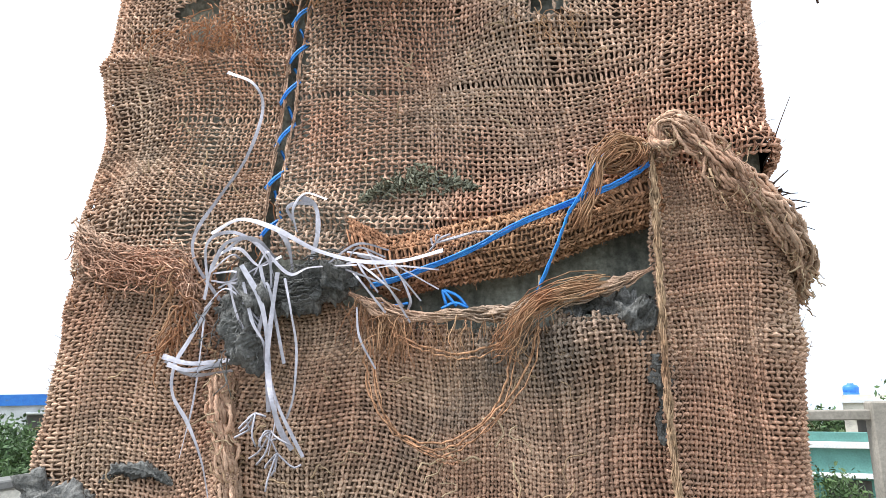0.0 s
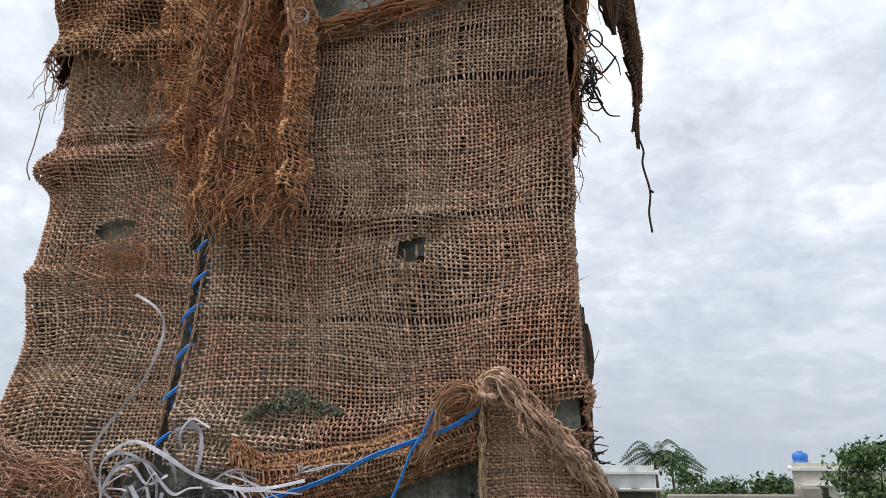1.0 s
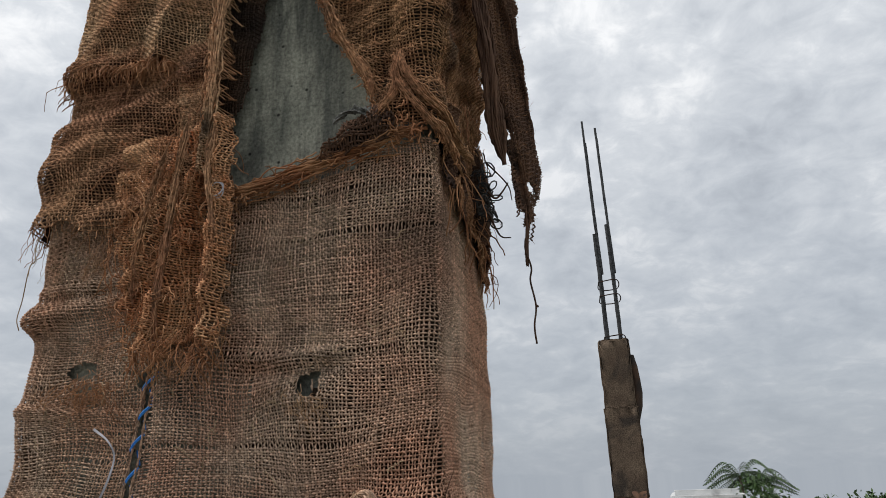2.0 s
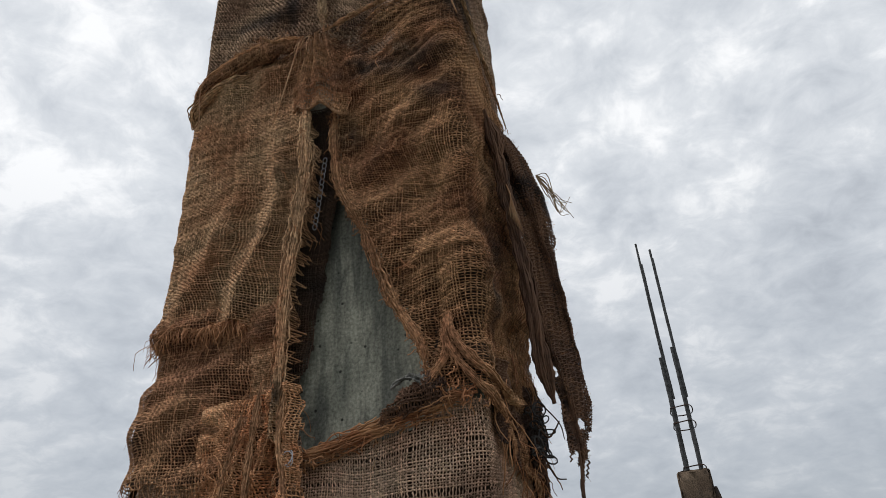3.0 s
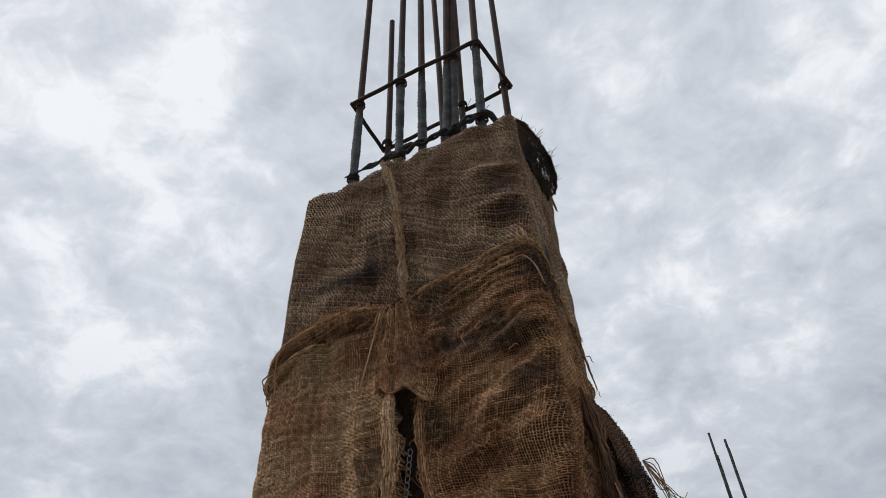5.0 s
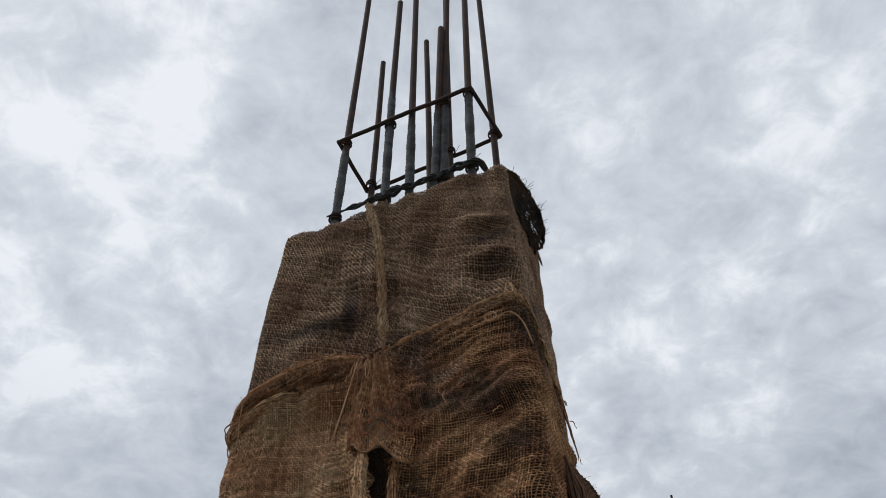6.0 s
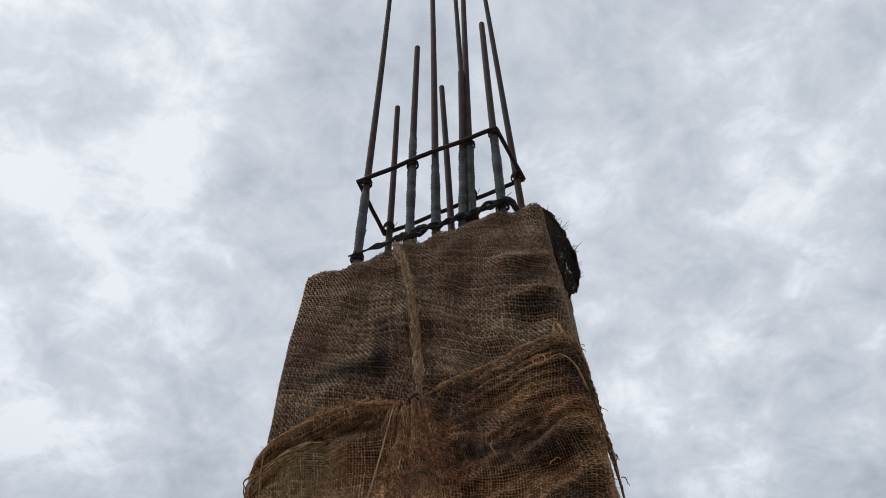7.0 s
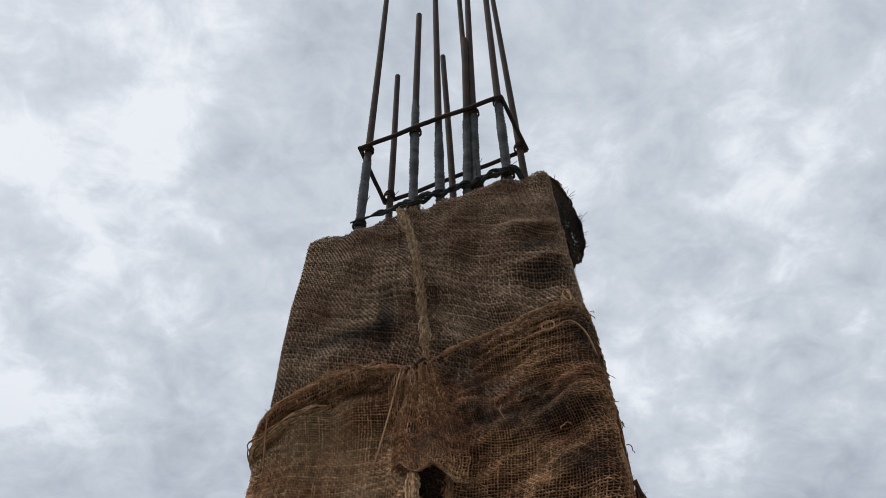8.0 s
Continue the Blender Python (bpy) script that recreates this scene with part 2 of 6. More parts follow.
def tube_grid(points, normals, radius, keep, sides, flat=1.0):
    """Tubes along the second axis of a grid of points; keep masks its nodes."""
    n, m = points.shape[:2]
    along = unit(np.gradient(points, axis=1)) if m > 1 else points * 0
    side = unit(np.cross(along, normals))
    up = np.cross(side, along)
    a = np.arange(sides) * 2 * np.pi / sides
    ring = (points[:, :, None] + radius[:, :, None, None] * (np.cos(a)[:, None] * side[:, :, None] + flat * np.sin(a)[:, None] * up[:, :, None]))
    index = np.arange(n * m * sides).reshape(n, m, sides)
    both = keep[:, :-1] & keep[:, 1:]
    p, q = index[:, :-1][both], index[:, 1:][both]
    quads = np.stack([p, np.roll(p, -1, 1), np.roll(q, -1, 1), q], -1).reshape(-1, 4)
    return ring.reshape(-1, 3), quads


def tubes(lines, radii, sides=4, taper=0.6, flat=1.0):
    """Tubes along free lines (lists of points), each tapered to its end."""
    verts, quads, base = [], [], 0
    for line, radius in zip(lines, radii):
        p = np.asarray(line, float)[None]
        m = p.shape[1]
        t = unit(np.gradient(p, axis=1))
        ref = np.where(np.abs(t[..., 1:2]) > 0.9, (1.0, 0, 0), (0, -1.0, 0))
        r = radius * np.linspace(1, taper, m)[None] if np.isscalar(radius) else np.asarray(radius)[None]
        v, q = tube_grid(p, ref, r, np.ones((1, m), bool), sides, flat)
        verts.append(v), quads.append(q + base)
        # closed ends, with flat fans of one quad for four sides
        if sides == 4:
            quads.append(np.array([[base + 3, base + 2, base + 1, base], [base + 4 * m - 4, base + 4 * m - 3, base + 4 * m - 2, base + 4 * m - 1]]))
        base += len(v)
    return np.concatenate(verts), np.concatenate(quads)


def curve(points, n=24):
    """A smooth line through a few points (Catmull-Rom)."""
    p = np.asarray(points, float)
    p = np.concatenate([2 * p[:1] - p[1:2], p, 2 * p[-1:] - p[-2:-1]])
    t = np.linspace(0, len(p) - 3 - 1e-6, n)
    i, f = t.astype(int), (t % 1)[:, None]
    a, b, c, d = p[i], p[i + 1], p[i + 2], p[i + 3]
    return 0.5 * (2 * b + (c - a) * f + (2 * a - 5 * b + 4 * c - d) * f ** 2 + (3 * b - a - 3 * c + d) * f ** 3)


def wob(u, v, scale, seed):
    """Smooth wobble between about -1 and 1."""
    r = np.random.RandomState(seed)
    total = 0
    for k in range(6):
        a, f, ph = r.uniform(0, 6.283), r.uniform(0.5, 1.9), r.uniform(0, 6.283)
        total = total + np.sin((u * math.cos(a) + v * math.sin(a)) * f * scale * 6.283 + ph + 0.8 * np.sin(v * scale * 2.1 + k))
    return total / 3.2


def step(x, a, b):
    t = np.clip((x - a) / (b - a), 0, 1)
    return t * t * (3 - 2 * t)


def ridge(x, centre, width):
    return np.exp(-((x - centre) / width) ** 2)


# ---- the wrapped column: a plan that every cloth follows ----
HALF, DEEP, CORNER = 0.200, 0.232, 0.012


def spread(x, z):
    """The wrap is a little fuller towards its foot."""
    left = np.interp(z, (1.38, 1.54, 1.72, 1.9, 2.1, 2.3, 2.5, 2.6, 2.7, 2.845), (1.25, 1.205, 1.19, 1.17, 1.13, 1.115, 1.10, 1.10, 1.085, 1.03))
    right = np.interp(z, (1.4, 1.5, 1.7, 1.9, 2.1, 2.85), (0.985, 1.0, 1.015, 1.03, 1.05, 1.07))
    return np.where(x < 0, x * left, x * right)


def wrap(u, z, out):
    """A place on the wrapped column: u runs along the front and on round both corners, out is the distance off the face."""
    u, z, out = np.broadcast_arrays(np.asarray(u, float), np.asarray(z, float), np.asarray(out, float))
    s, a = np.sign(u), np.abs(u)
    arc = CORNER * math.pi / 2
    flat = HALF - CORNER
    turn = np.clip((a - flat) / arc, 0, 1) * math.pi / 2
    past = np.maximum(a - flat - arc, 0)
    x = np.minimum(a, flat) + CORNER * np.sin(turn)
    y = CORNER * (1 - np.cos(turn)) + past
    nx, ny = np.sin(turn), -np.cos(turn)
    return np.stack([spread(s * (x + nx * out), z), y + ny * out, z], -1)


def u_of(x, z):
    """The u of a point of the front face at x."""
    return x / 1.06 if x > 0 else x / (1.0 + 0.24 * min(max((2.8 - z) / 1.3, 0), 1.0))


def on_front(x, z, out=0.0):
    return np.array([x, -out, z])


def cloth(name, mat, u0, u1, z0, z1, pitch_u, pitch_z, radius, out, relief, keep, seed, shape=wrap, skew=0.6, drop=0.0, lining=0.004, lining_where=None,
          fringe=None, label="", fuzz=0.0, fuzz_mat=None, bend=0.0, bead=0.0, weft_share=1.0, lining_mat=None, sides=4):
    """A woven jute cloth of single yarns, over and under, on the plan shape(u, z, out). keep says where there is cloth; drop is the share of broken yarn."""
    rng = np.random.RandomState(seed)
    nu, nz = int((u1 - u0) / pitch_u) + 1, int((z1 - z0) / pitch_z) + 1
    i, j = np.meshgrid(np.arange(nu), np.arange(nz), indexing="ij")
    u = u0 + pitch_u * (i + 0.03 * rng.randn(nu, 1)) + skew * pitch_u * (wob(i * pitch_u, j * pitch_z, 9, seed) + 0.13 * wob(i * pitch_u, j * pitch_z, 33, seed + 1))
    z = z0 + pitch_z * (j + 0.03 * rng.randn(1, nz)) + skew * pitch_z * (1.3 * wob(i * pitch_u, j * pitch_z, 8, seed + 2) + 0.13 * wob(i * pitch_u, j * pitch_z, 31, seed + 3))
    u = u + bend * wob(i * pitch_u, j * pitch_z, 3.2, seed + 7)
    z = z + bend * wob(i * pitch_u, j * pitch_z, 3.6, seed + 8)
    u, z = u + 0.07 * pitch_u * rng.randn(nu, nz), z + 0.07 * pitch_z * rng.randn(nu, nz)
    height = out + relief(u, z)
    p = shape(u, z, height)
    normal = unit(np.cross(np.gradient(p, axis=0), np.gradient(p, axis=1)))
    mask = keep(u, z)
    sign = np.where((i + j) % 2 == 0, 1.0, -1.0)[..., None]
    amp = radius * (0.6 + 0.6 * weft_share + bead)
    warp, weft = p + normal * sign * amp, p - normal * sign * amp
    thick = radius * (1 + 0.08 * rng.randn(nu, 1) + 0.17 * rng.randn(nu, nz)).clip(0.5, 1.7)
    thick_weft = weft_share * radius * (1 + 0.08 * rng.randn(1, nz) + 0.17 * rng.randn(nu, nz)).clip(0.5, 1.7)
    thick, thick_weft = thick * (1 + bead * sign[..., 0]), thick_weft * (1 - bead * sign[..., 0])
    whole = (rng.rand(nu, 1) > drop * 3) | (wob(i * pitch_u, j * pitch_z * 0.5, 22, seed + 5) < 0.25)
    whole_weft = (rng.rand(1, nz) > drop * 3) | (wob(i * pitch_u * 0.5, j * pitch_z, 22, seed + 6) < 0.25)
    v1, q1 = tube_grid(warp, normal, thick, mask & whole, sides)
    v2, q2 = tube_grid(weft.swapaxes(0, 1), normal.swapaxes(0, 1), thick_weft.T, (mask & whole_weft).T, sides)
    ob = tagged(new(name), label, "burlap")
    tagged(put("weave", mesh_of("weave", np.concatenate([v1, v2]), np.concatenate([q1, q2 + len(v1)]), mat), ob), kind="stuff")
    # sheet behind the yarns, its dark colour stands in for shade in the gaps
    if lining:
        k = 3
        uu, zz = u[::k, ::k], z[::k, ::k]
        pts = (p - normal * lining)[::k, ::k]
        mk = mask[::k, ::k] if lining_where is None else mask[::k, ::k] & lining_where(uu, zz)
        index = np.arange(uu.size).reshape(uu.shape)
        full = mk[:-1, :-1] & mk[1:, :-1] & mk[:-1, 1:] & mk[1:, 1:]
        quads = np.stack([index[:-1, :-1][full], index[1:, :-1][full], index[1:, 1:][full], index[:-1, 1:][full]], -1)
        put("lining", mesh_of("lining", pts.reshape(-1, 3), quads, lining_mat or LINING_SHADE), ob, "inner sheet of jute, coloured dark for the shade in the weave gaps")
    if fringe:
        length, share, fmat = fringe
        lines, radii = [], []
        for a in range(nu):
            ends = np.nonzero(mask[a, 1:] & ~mask[a, :-1])[0]
            for b in ends[:1]:
                if rng.rand() < share:
                    lines.append(hanging(p[a, b + 1], normal[a, b + 1], length * rng.uniform(0.3, 1.25), rng))
                    radii.append(radius * rng.uniform(0.4, 0.8))
        if lines:
            put("fringe", mesh_of("fringe", *tubes(lines, radii), fmat), ob, "frayed yarn ends")["kind"] = "stuff"
    if fuzz:
        hairs, radii = [], []
        where = np.argwhere(mask)
        for a, b in where[rng.choice(len(where), int(0.6 * fuzz * len(where)))]:
            d = unit(normal[a, b] * rng.uniform(0.0, 0.9) + rng.randn(3))
            l = rng.uniform(0.002, 0.007)
            q = warp[a, b]
            hairs.append([q, q + d * l * 0.5, q + d * l + rng.randn(3) * l * 0.35])
            radii.append(rng.uniform(0.00012, 0.0003))
        put("loose_fibre", mesh_of("loose_fibre", *tubes(hairs, radii, 3), fuzz_mat or mat), ob, "fine loose jute hairs")["kind"] = "stuff"
    return ob


def hanging(start, normal, length, rng, steps=7, out=0.5, curl=1.0):
    """A yarn that leaves an edge, and falls."""
    d = unit(np.array([0, 0, -1.0]) * 0.6 + np.asarray(normal) * out * rng.uniform(0.0, 1.0) + rng.randn(3) * 0.35)
    p, line = np.asarray(start, float), [np.asarray(start, float)]
    for _ in range(steps):
        d = unit(d + np.array([0, 0, -0.35]) + rng.randn(3) * 0.33 * curl)
        p = p + d * length / steps
        line.append(p)
    return line


def loose_ends(points, count, length, rng, spread_z=0.006, out=0.02, share=0.6, curl=1.0):
    """Yarns that leave a line of points at random places."""
    mid = curve(points, 60)
    lines = []
    for _ in range(count):
        p = mid[rng.randint(60)] + rng.randn(3) * (0.003, 0.003, spread_z)
        lines.append(hanging(p, (0, -1, 0), length * rng.uniform(0.35, 1.3), rng, 8, share, curl))
    return lines


def twisted(points, radius, strands=2, turns=90.0, n=90, fuzz=0.15, seed=0, yarns=6):
    """The yarns of a rope along a smooth line: strands twisted together, each of a few twisted yarns."""
    n = max(24, int(n * 0.6))
    rng = np.random.RandomState(seed)

    def frame_of(line):
        t = unit(np.gradient(line, axis=0))
        side = unit(np.cross(t, np.array([0, -1.0, 0.05])))
        return side, np.cross(side, t)

    mid = curve(points, n)
    side, up = frame_of(mid)
    run = np.concatenate([[0], np.cumsum(np.linalg.norm(np.diff(mid, axis=0), axis=1))])
    swell = 1 + 0.25 * wob(run, run * 0, 25, seed) * min(1.0, fuzz * 5)
    swell = swell * np.clip(np.minimum(np.arange(n), np.arange(n)[::-1]) / (0.1 * n), 0.25, 1)
    lines, radii = [], []
    for k in range(strands):
        a = run * turns * (1 + 0.1 * np.sin(run * 23 + seed)) + 2 * np.pi * k / strands
        centre = mid + (np.cos(a)[:, None] * side + np.sin(a)[:, None] * up) * (radius * 0.55 * swell)[:, None]
        s2, u2 = frame_of(centre)
        for m in range(yarns):
            b = -run * turns * 1.3 + 2 * np.pi * m / yarns
            w = radius * 0.40 * swell * (1 + fuzz * rng.randn() + 0.5 * fuzz * rng.randn(n))
            lines.append(centre + (np.cos(b)[:, None] * s2 + np.sin(b)[:, None] * u2) * w[:, None])
            radii.append(radius * 0.25 * math.sqrt(6.0 / yarns) * np.minimum(swell, 1) * (1 + 0.2 * rng.randn(n)).clip(0.4, 1.8))
    return lines, radii


def bm_mesh(name, bm, mat, smooth=False):
    me = bpy.data.meshes.new(name)
    bm.to_mesh(me)
    bm.free()
    me.materials.append(mat)
    if smooth:
        for f in me.polygons:
            f.use_smooth = True
    return me


def box_bm(x0, x1, y0, y1, z0, z1, bevel=0.0, segments=1):
    bm = bmesh.new()
    bmesh.ops.create_cube(bm, size=1, matrix=Matrix.LocRotScale(((x0 + x1) / 2, (y0 + y1) / 2, (z0 + z1) / 2), None, (x1 - x0, y1 - y0, z1 - z0)))
    if bevel:
        bmesh.ops.bevel(bm, geom=list(bm.edges), offset=bevel, segments=segments, affect="EDGES")
    return bm


def part(name, bm, mat, parent=None, label="", smooth=False):
    return put(name, bm_mesh(name, bm, mat, smooth), parent, label)


# ---- the concrete column and its bars ----
def concrete_column():
    bm = box_bm(-0.196, 0.2025, 0.012, 0.228, 0.0, 2.842, 0.008, 2)
    bmesh.ops.bisect_plane(bm, geom=list(bm.verts) + list(bm.edges) + list(bm.faces), plane_co=(0, 0, 1.5), plane_no=(0, 0, 1))
    for v in bm.verts:
        if v.co.x < 0:
            v.co.x -= 0.038 * min(max((2.8 - v.co.z) / 1.3, 0), 1)
    column = tagged(part("concrete_column", bm, CONCRETE), "grey-green bare concrete column under burlap wraps, top hidden", "column")
    return column


concrete_column()


# ---- the rebar cage ----
def bar_mesh(points, radius, top_grey=None):
    """A ribbed bar: rings every 6 mm, each second one proud."""
    mid = np.asarray(points, float)
    length = np.sum(np.linalg.norm(np.diff(mid, axis=0), axis=1))
    mid = curve(mid, max(8, int(length / 0.006)))
    rad = radius * np.where(np.arange(len(mid)) % 2, 1.0, 0.88)
    if top_grey:
        rad = rad * np.where(mid[:, 2] < top_grey, 1.17 + 0.035 * np.sin(mid[:, 2] * 170) + 0.05 * np.sin(mid[:, 2] * 61 + mid[:, 0] * 90) + 0.06 * np.sin(mid[:, 2] * 23 + mid[:, 0] * 40), 1.0)
    v, q = tube_grid(mid[None], np.tile((0.0, -1.0, 0.02), (1, len(mid), 1)), rad[None], np.ones((1, len(mid)), bool), 7)
    me = mesh_of("bar", v, q, STEEL_RUST)
    me.materials.append(STEEL_GREY)
    if top_grey:
        for f in me.polygons:
            f.material_index = 1 if f.center.z < top_grey + 0.02 * math.sin(f.center.x * 900) else 0
    return me


def rebar_cage():
    cage = tagged(new("rebar_cage"), "rusty and cement-coated steel bars rising from the column top", "rebar")
    cage.location = (0, 0.11, 2.80)
    rows = [  # foot, head, height of the cement coat
        ((-0.138, 0.045, 2.80), (-0.124, 0.05, 4.75), 3.14), ((-0.034, 0.045, 2.80), (-0.021, 0.045, 3.80), 3.3),
        ((0.018, 0.045, 2.80), (0.032, 0.05, 4.75), 3.16), ((0.066, 0.044, 2.80), (0.098, 0.042, 3.55), 3.17),
        ((0.083, 0.048, 2.80), (0.150, 0.06, 4.75), 3.2), ((0.143, 0.045, 2.80), (0.170, 0.045, 3.815), 3.2),
        ((-0.145, 0.188, 2.80), (-0.136, 0.188, 3.775), 0), ((0.008, 0.188, 2.80), (0.003, 0.188, 3.812), 0),
        ((0.055, 0.188, 2.80), (0.078, 0.188, 4.75), 0), ((0.162, 0.188, 2.80), (0.186, 0.188, 4.75), 0)]
    for foot, head, grey in rows:
        middle = [(f + h) / 2 + random.uniform(-0.003, 0.003) for f, h in zip(foot, head)]
        ob = put("vertical_bar", bar_mesh([foot, middle, head], 0.0083, grey), cage, "cement-coated ribbed steel bar" if grey else "rusty ribbed steel bar")
        ob.matrix_parent_inverse = cage.matrix_basis.inverted()
    for z, rise, radius, mat in ((2.918, 0.028, 0.0062, STEEL_GREY), (3.166, 0.045, 0.0048, STEEL_RUST)):
        grow = 0.011
        path = [(-0.139 - grow, 0.045 - grow, z), (0.0, 0.043 - grow, z + rise * 0.5), (0.150 + grow, 0.045 - grow, z + rise), (0.172 + grow, 0.188 + grow, z + rise + 0.03),
                (0.0, 0.188 + grow, z + 0.045), (-0.145 - grow, 0.188 + grow, z + 0.02), (-0.139 - grow, 0.045 - grow, z + 0.006)]
        lines = []
        for a, b in zip(path, path[1:]):
            lines.append([np.array(a) + (np.array(b) - np.array(a)) * f + np.array([0, 0, 0.0015 * math.sin(9 * f)]) for f in np.linspace(0, 1, 14)])
        line = np.concatenate(lines)
        if z < 3:
            lines, radii = twisted(line[::7], 0.0070, 2, 90, 340, 0.35, 77, 5)
            ob = tagged(put("tie", mesh_of("tie", *tubes(lines, radii, 5, 1.0), STEEL_GREY), cage, "cement-caked tie wound with wire"), kind="stuff")
        else:
            ob = put("tie", mesh_of("tie", *tubes([line], [radius], 6, 1.0), mat), cage, "bent steel tie round the bars")
        ob.matrix_parent_inverse = cage.matrix_basis.inverted()
        rng = np.random.RandomState(int(z * 100))
        for n, (foot, head, grey) in enumerate(rows):
            if n in (2, 3, 7):
                continue
            back = foot[1] > 0.1
            level = z + rise * (foot[0] + 0.139) / 0.29 + (0.028 if back else 0)
            f = (level - foot[2]) / (head[2] - foot[2])
            c = np.array([foot[k] + f * (head[k] - foot[k]) for k in range(3)])
            knots = []
            for k in range(3):
                a = np.linspace(0, 6.6, 14) + k
                knots.append(np.stack([c[0] + 0.0115 * np.cos(a), c[1] + 0.0115 * np.sin(a), c[2] + 0.005 * np.sin(a + k) + 0.0025 * (k - 1)], -1))
            front_side = np.array([0, 0.012 if back else -0.012, 0])
            tail = [c + front_side, c + front_side * 1.4 + np.array([0.006, 0, 0.012]) + rng.randn(3) * 0.004, c + front_side * 1.6 + np.array([0.010, 0, 0.032]) + rng.randn(3) * 0.010]
            ob = put("binding_wire", mesh_of("binding_wire", *tubes(knots + [tail], [0.0020] * 3 + [0.0006], 5, 1.0), STEEL_RUST), cage, "twisted binding wire")
            ob.matrix_parent_inverse = cage.matrix_basis.inverted()


rebar_cage()


# ---- burlap wraps, from the foot up ----
def slit_x(z):
    return -0.083 - 0.129 * (1.702 - z)


def line_at(t, points):
    """A value along a broken line of (t, value)."""
    p = sorted(points)
    return np.interp(t, [a for a, _ in p], [b for _, b in p])


def lower_wrap():
    def top(x):
        return line_at(x, [(-0.6, 1.53), (-0.16, 1.53), (-0.14, 1.50), (-0.05, 1.485), (-0.03, 1.474), (0.06, 1.468), (0.12, 1.472), (0.6, 1.47)])

    def relief(u, z):
        x = spread(u, z)
        r = 0.004 * wob(u, z, 5, 11) + 0.0025 * wob(u, z, 14, 12)
        r = r + 0.014 * ridge(x, -0.115 + (1.44 - z) * -0.08, 0.011) * step(z, 1.47, 1.43)
        r = r + 0.013 * step(z, 1.60, 1.36) * step(x, -0.05, -0.24)
        r = r + 0.008 * ridge(z, 1.455, 0.02) * step(x, -0.06, 0.0)
        return r + 0.014 * ridge(x, 0.105, 0.03) * ridge(z, 1.47, 0.03)

    def keep(u, z):
        x = spread(u, z)
        return z < top(x) + 0.005 * wob(u, z, 30, 13)

    return cloth("burlap_wrap", JUTE_LOWER, -0.27, 0.34, 1.30, 1.55, 0.0024, 0.0027, 0.00102, 0.004, relief, keep, 21, skew=1.4, bead=0.2, weft_share=0.8, bend=0.005, lining=0.002, lining_mat=LINING_BROWN,
                 fuzz=0.45, fuzz_mat=FIBRE_PALE, label="dense brown burlap wrapped round the column foot, ragged top edge")


def foot_seam():
    seam = tagged(new("sewn_seam"), "lumpy sewn seam in the lower burlap", "burlap")
    line = [(-0.124, -0.022, 1.450), (-0.120, -0.026, 1.42), (-0.116, -0.025, 1.39), (-0.112, -0.024, 1.36), (-0.110, -0.022, 1.25)]
    lines, radii = twisted(line, 0.0066, 4, 110, 170, 0.35, 44, 10)
    tagged(put("seam_roll", mesh_of("seam_roll", *tubes(lines, radii, 4, 1.0), JUTE_LOWER), seam), kind="stuff")
    rng = np.random.RandomState(45)
    hair = loose_ends(line, 260, 0.012, rng, 0.006, share=0.9, curl=2.2)
    put("frayed_yarn", mesh_of("frayed_yarn", *tubes(hair, [rng.uniform(0.0003, 0.0007) for _ in hair], 4, 0.5), FIBRE_PALE), seam, "short frayed yarns")["kind"] = "stuff"


def mid_left():
    def relief(u, z):
        x = spread(u, z)
        r = 0.003 * wob(u, z, 6, 31) + 0.0015 * wob(u, z, 16, 32)
        r = r + 0.007 * ridge(z, 1.765 + 0.15 * (x + 0.2), 0.010) + 0.005 * ridge(z, 1.80 + 0.05 * x, 0.008) + 0.004 * ridge(z, 1.665 - 0.1 * (x + 0.2), 0.006)
        r = r + 0.010 * ridge(z, 1.765, 0.018) * step(x, -0.17, -0.26) - 0.006 * ridge(z, 1.785, 0.008)
        return r + 0.012 * step(z, 1.60, 1.54) * step(x, -0.12, -0.2)

    def keep(u, z):
        x = spread(u, z)
        edge = slit_x(z) - 0.0042 + 0.002 * wob(u, z, 25, 33) - 0.012 * ridge(z, 1.69, 0.008)
        hole = ((x + 0.169) / 0.016) ** 2 + ((z - 1.704) / 0.0085) ** 2 < 1 + 0.3 * wob(u, z, 60, 34)
        small = ((x + 0.165) / 0.010) ** 2 + ((z - 1.684) / 0.007) ** 2 < 0.8
        return (x < edge) & ~hole & ~small & (z > 1.515 + 0.008 * wob(u, z, 25, 35))

    return cloth("burlap_wrap", JUTE_TAN, -0.28, -0.05, 1.50, 1.97, 0.0028, 0.0028, 0.00080, 0.002, relief, keep, 22, bead=0.2, bend=0.006, lining_mat=LINING_BROWN, lining_where=lambda u, z: (spread(u, z) < -0.185) | (z > 1.77), drop=0.03, skew=1.3,
                 fringe=(0.03, 0.6, FIBRE_RED), fuzz=0.10, fuzz_mat=FIBRE_PALE, label="loose tan burlap with a torn hole, laced with blue twine")


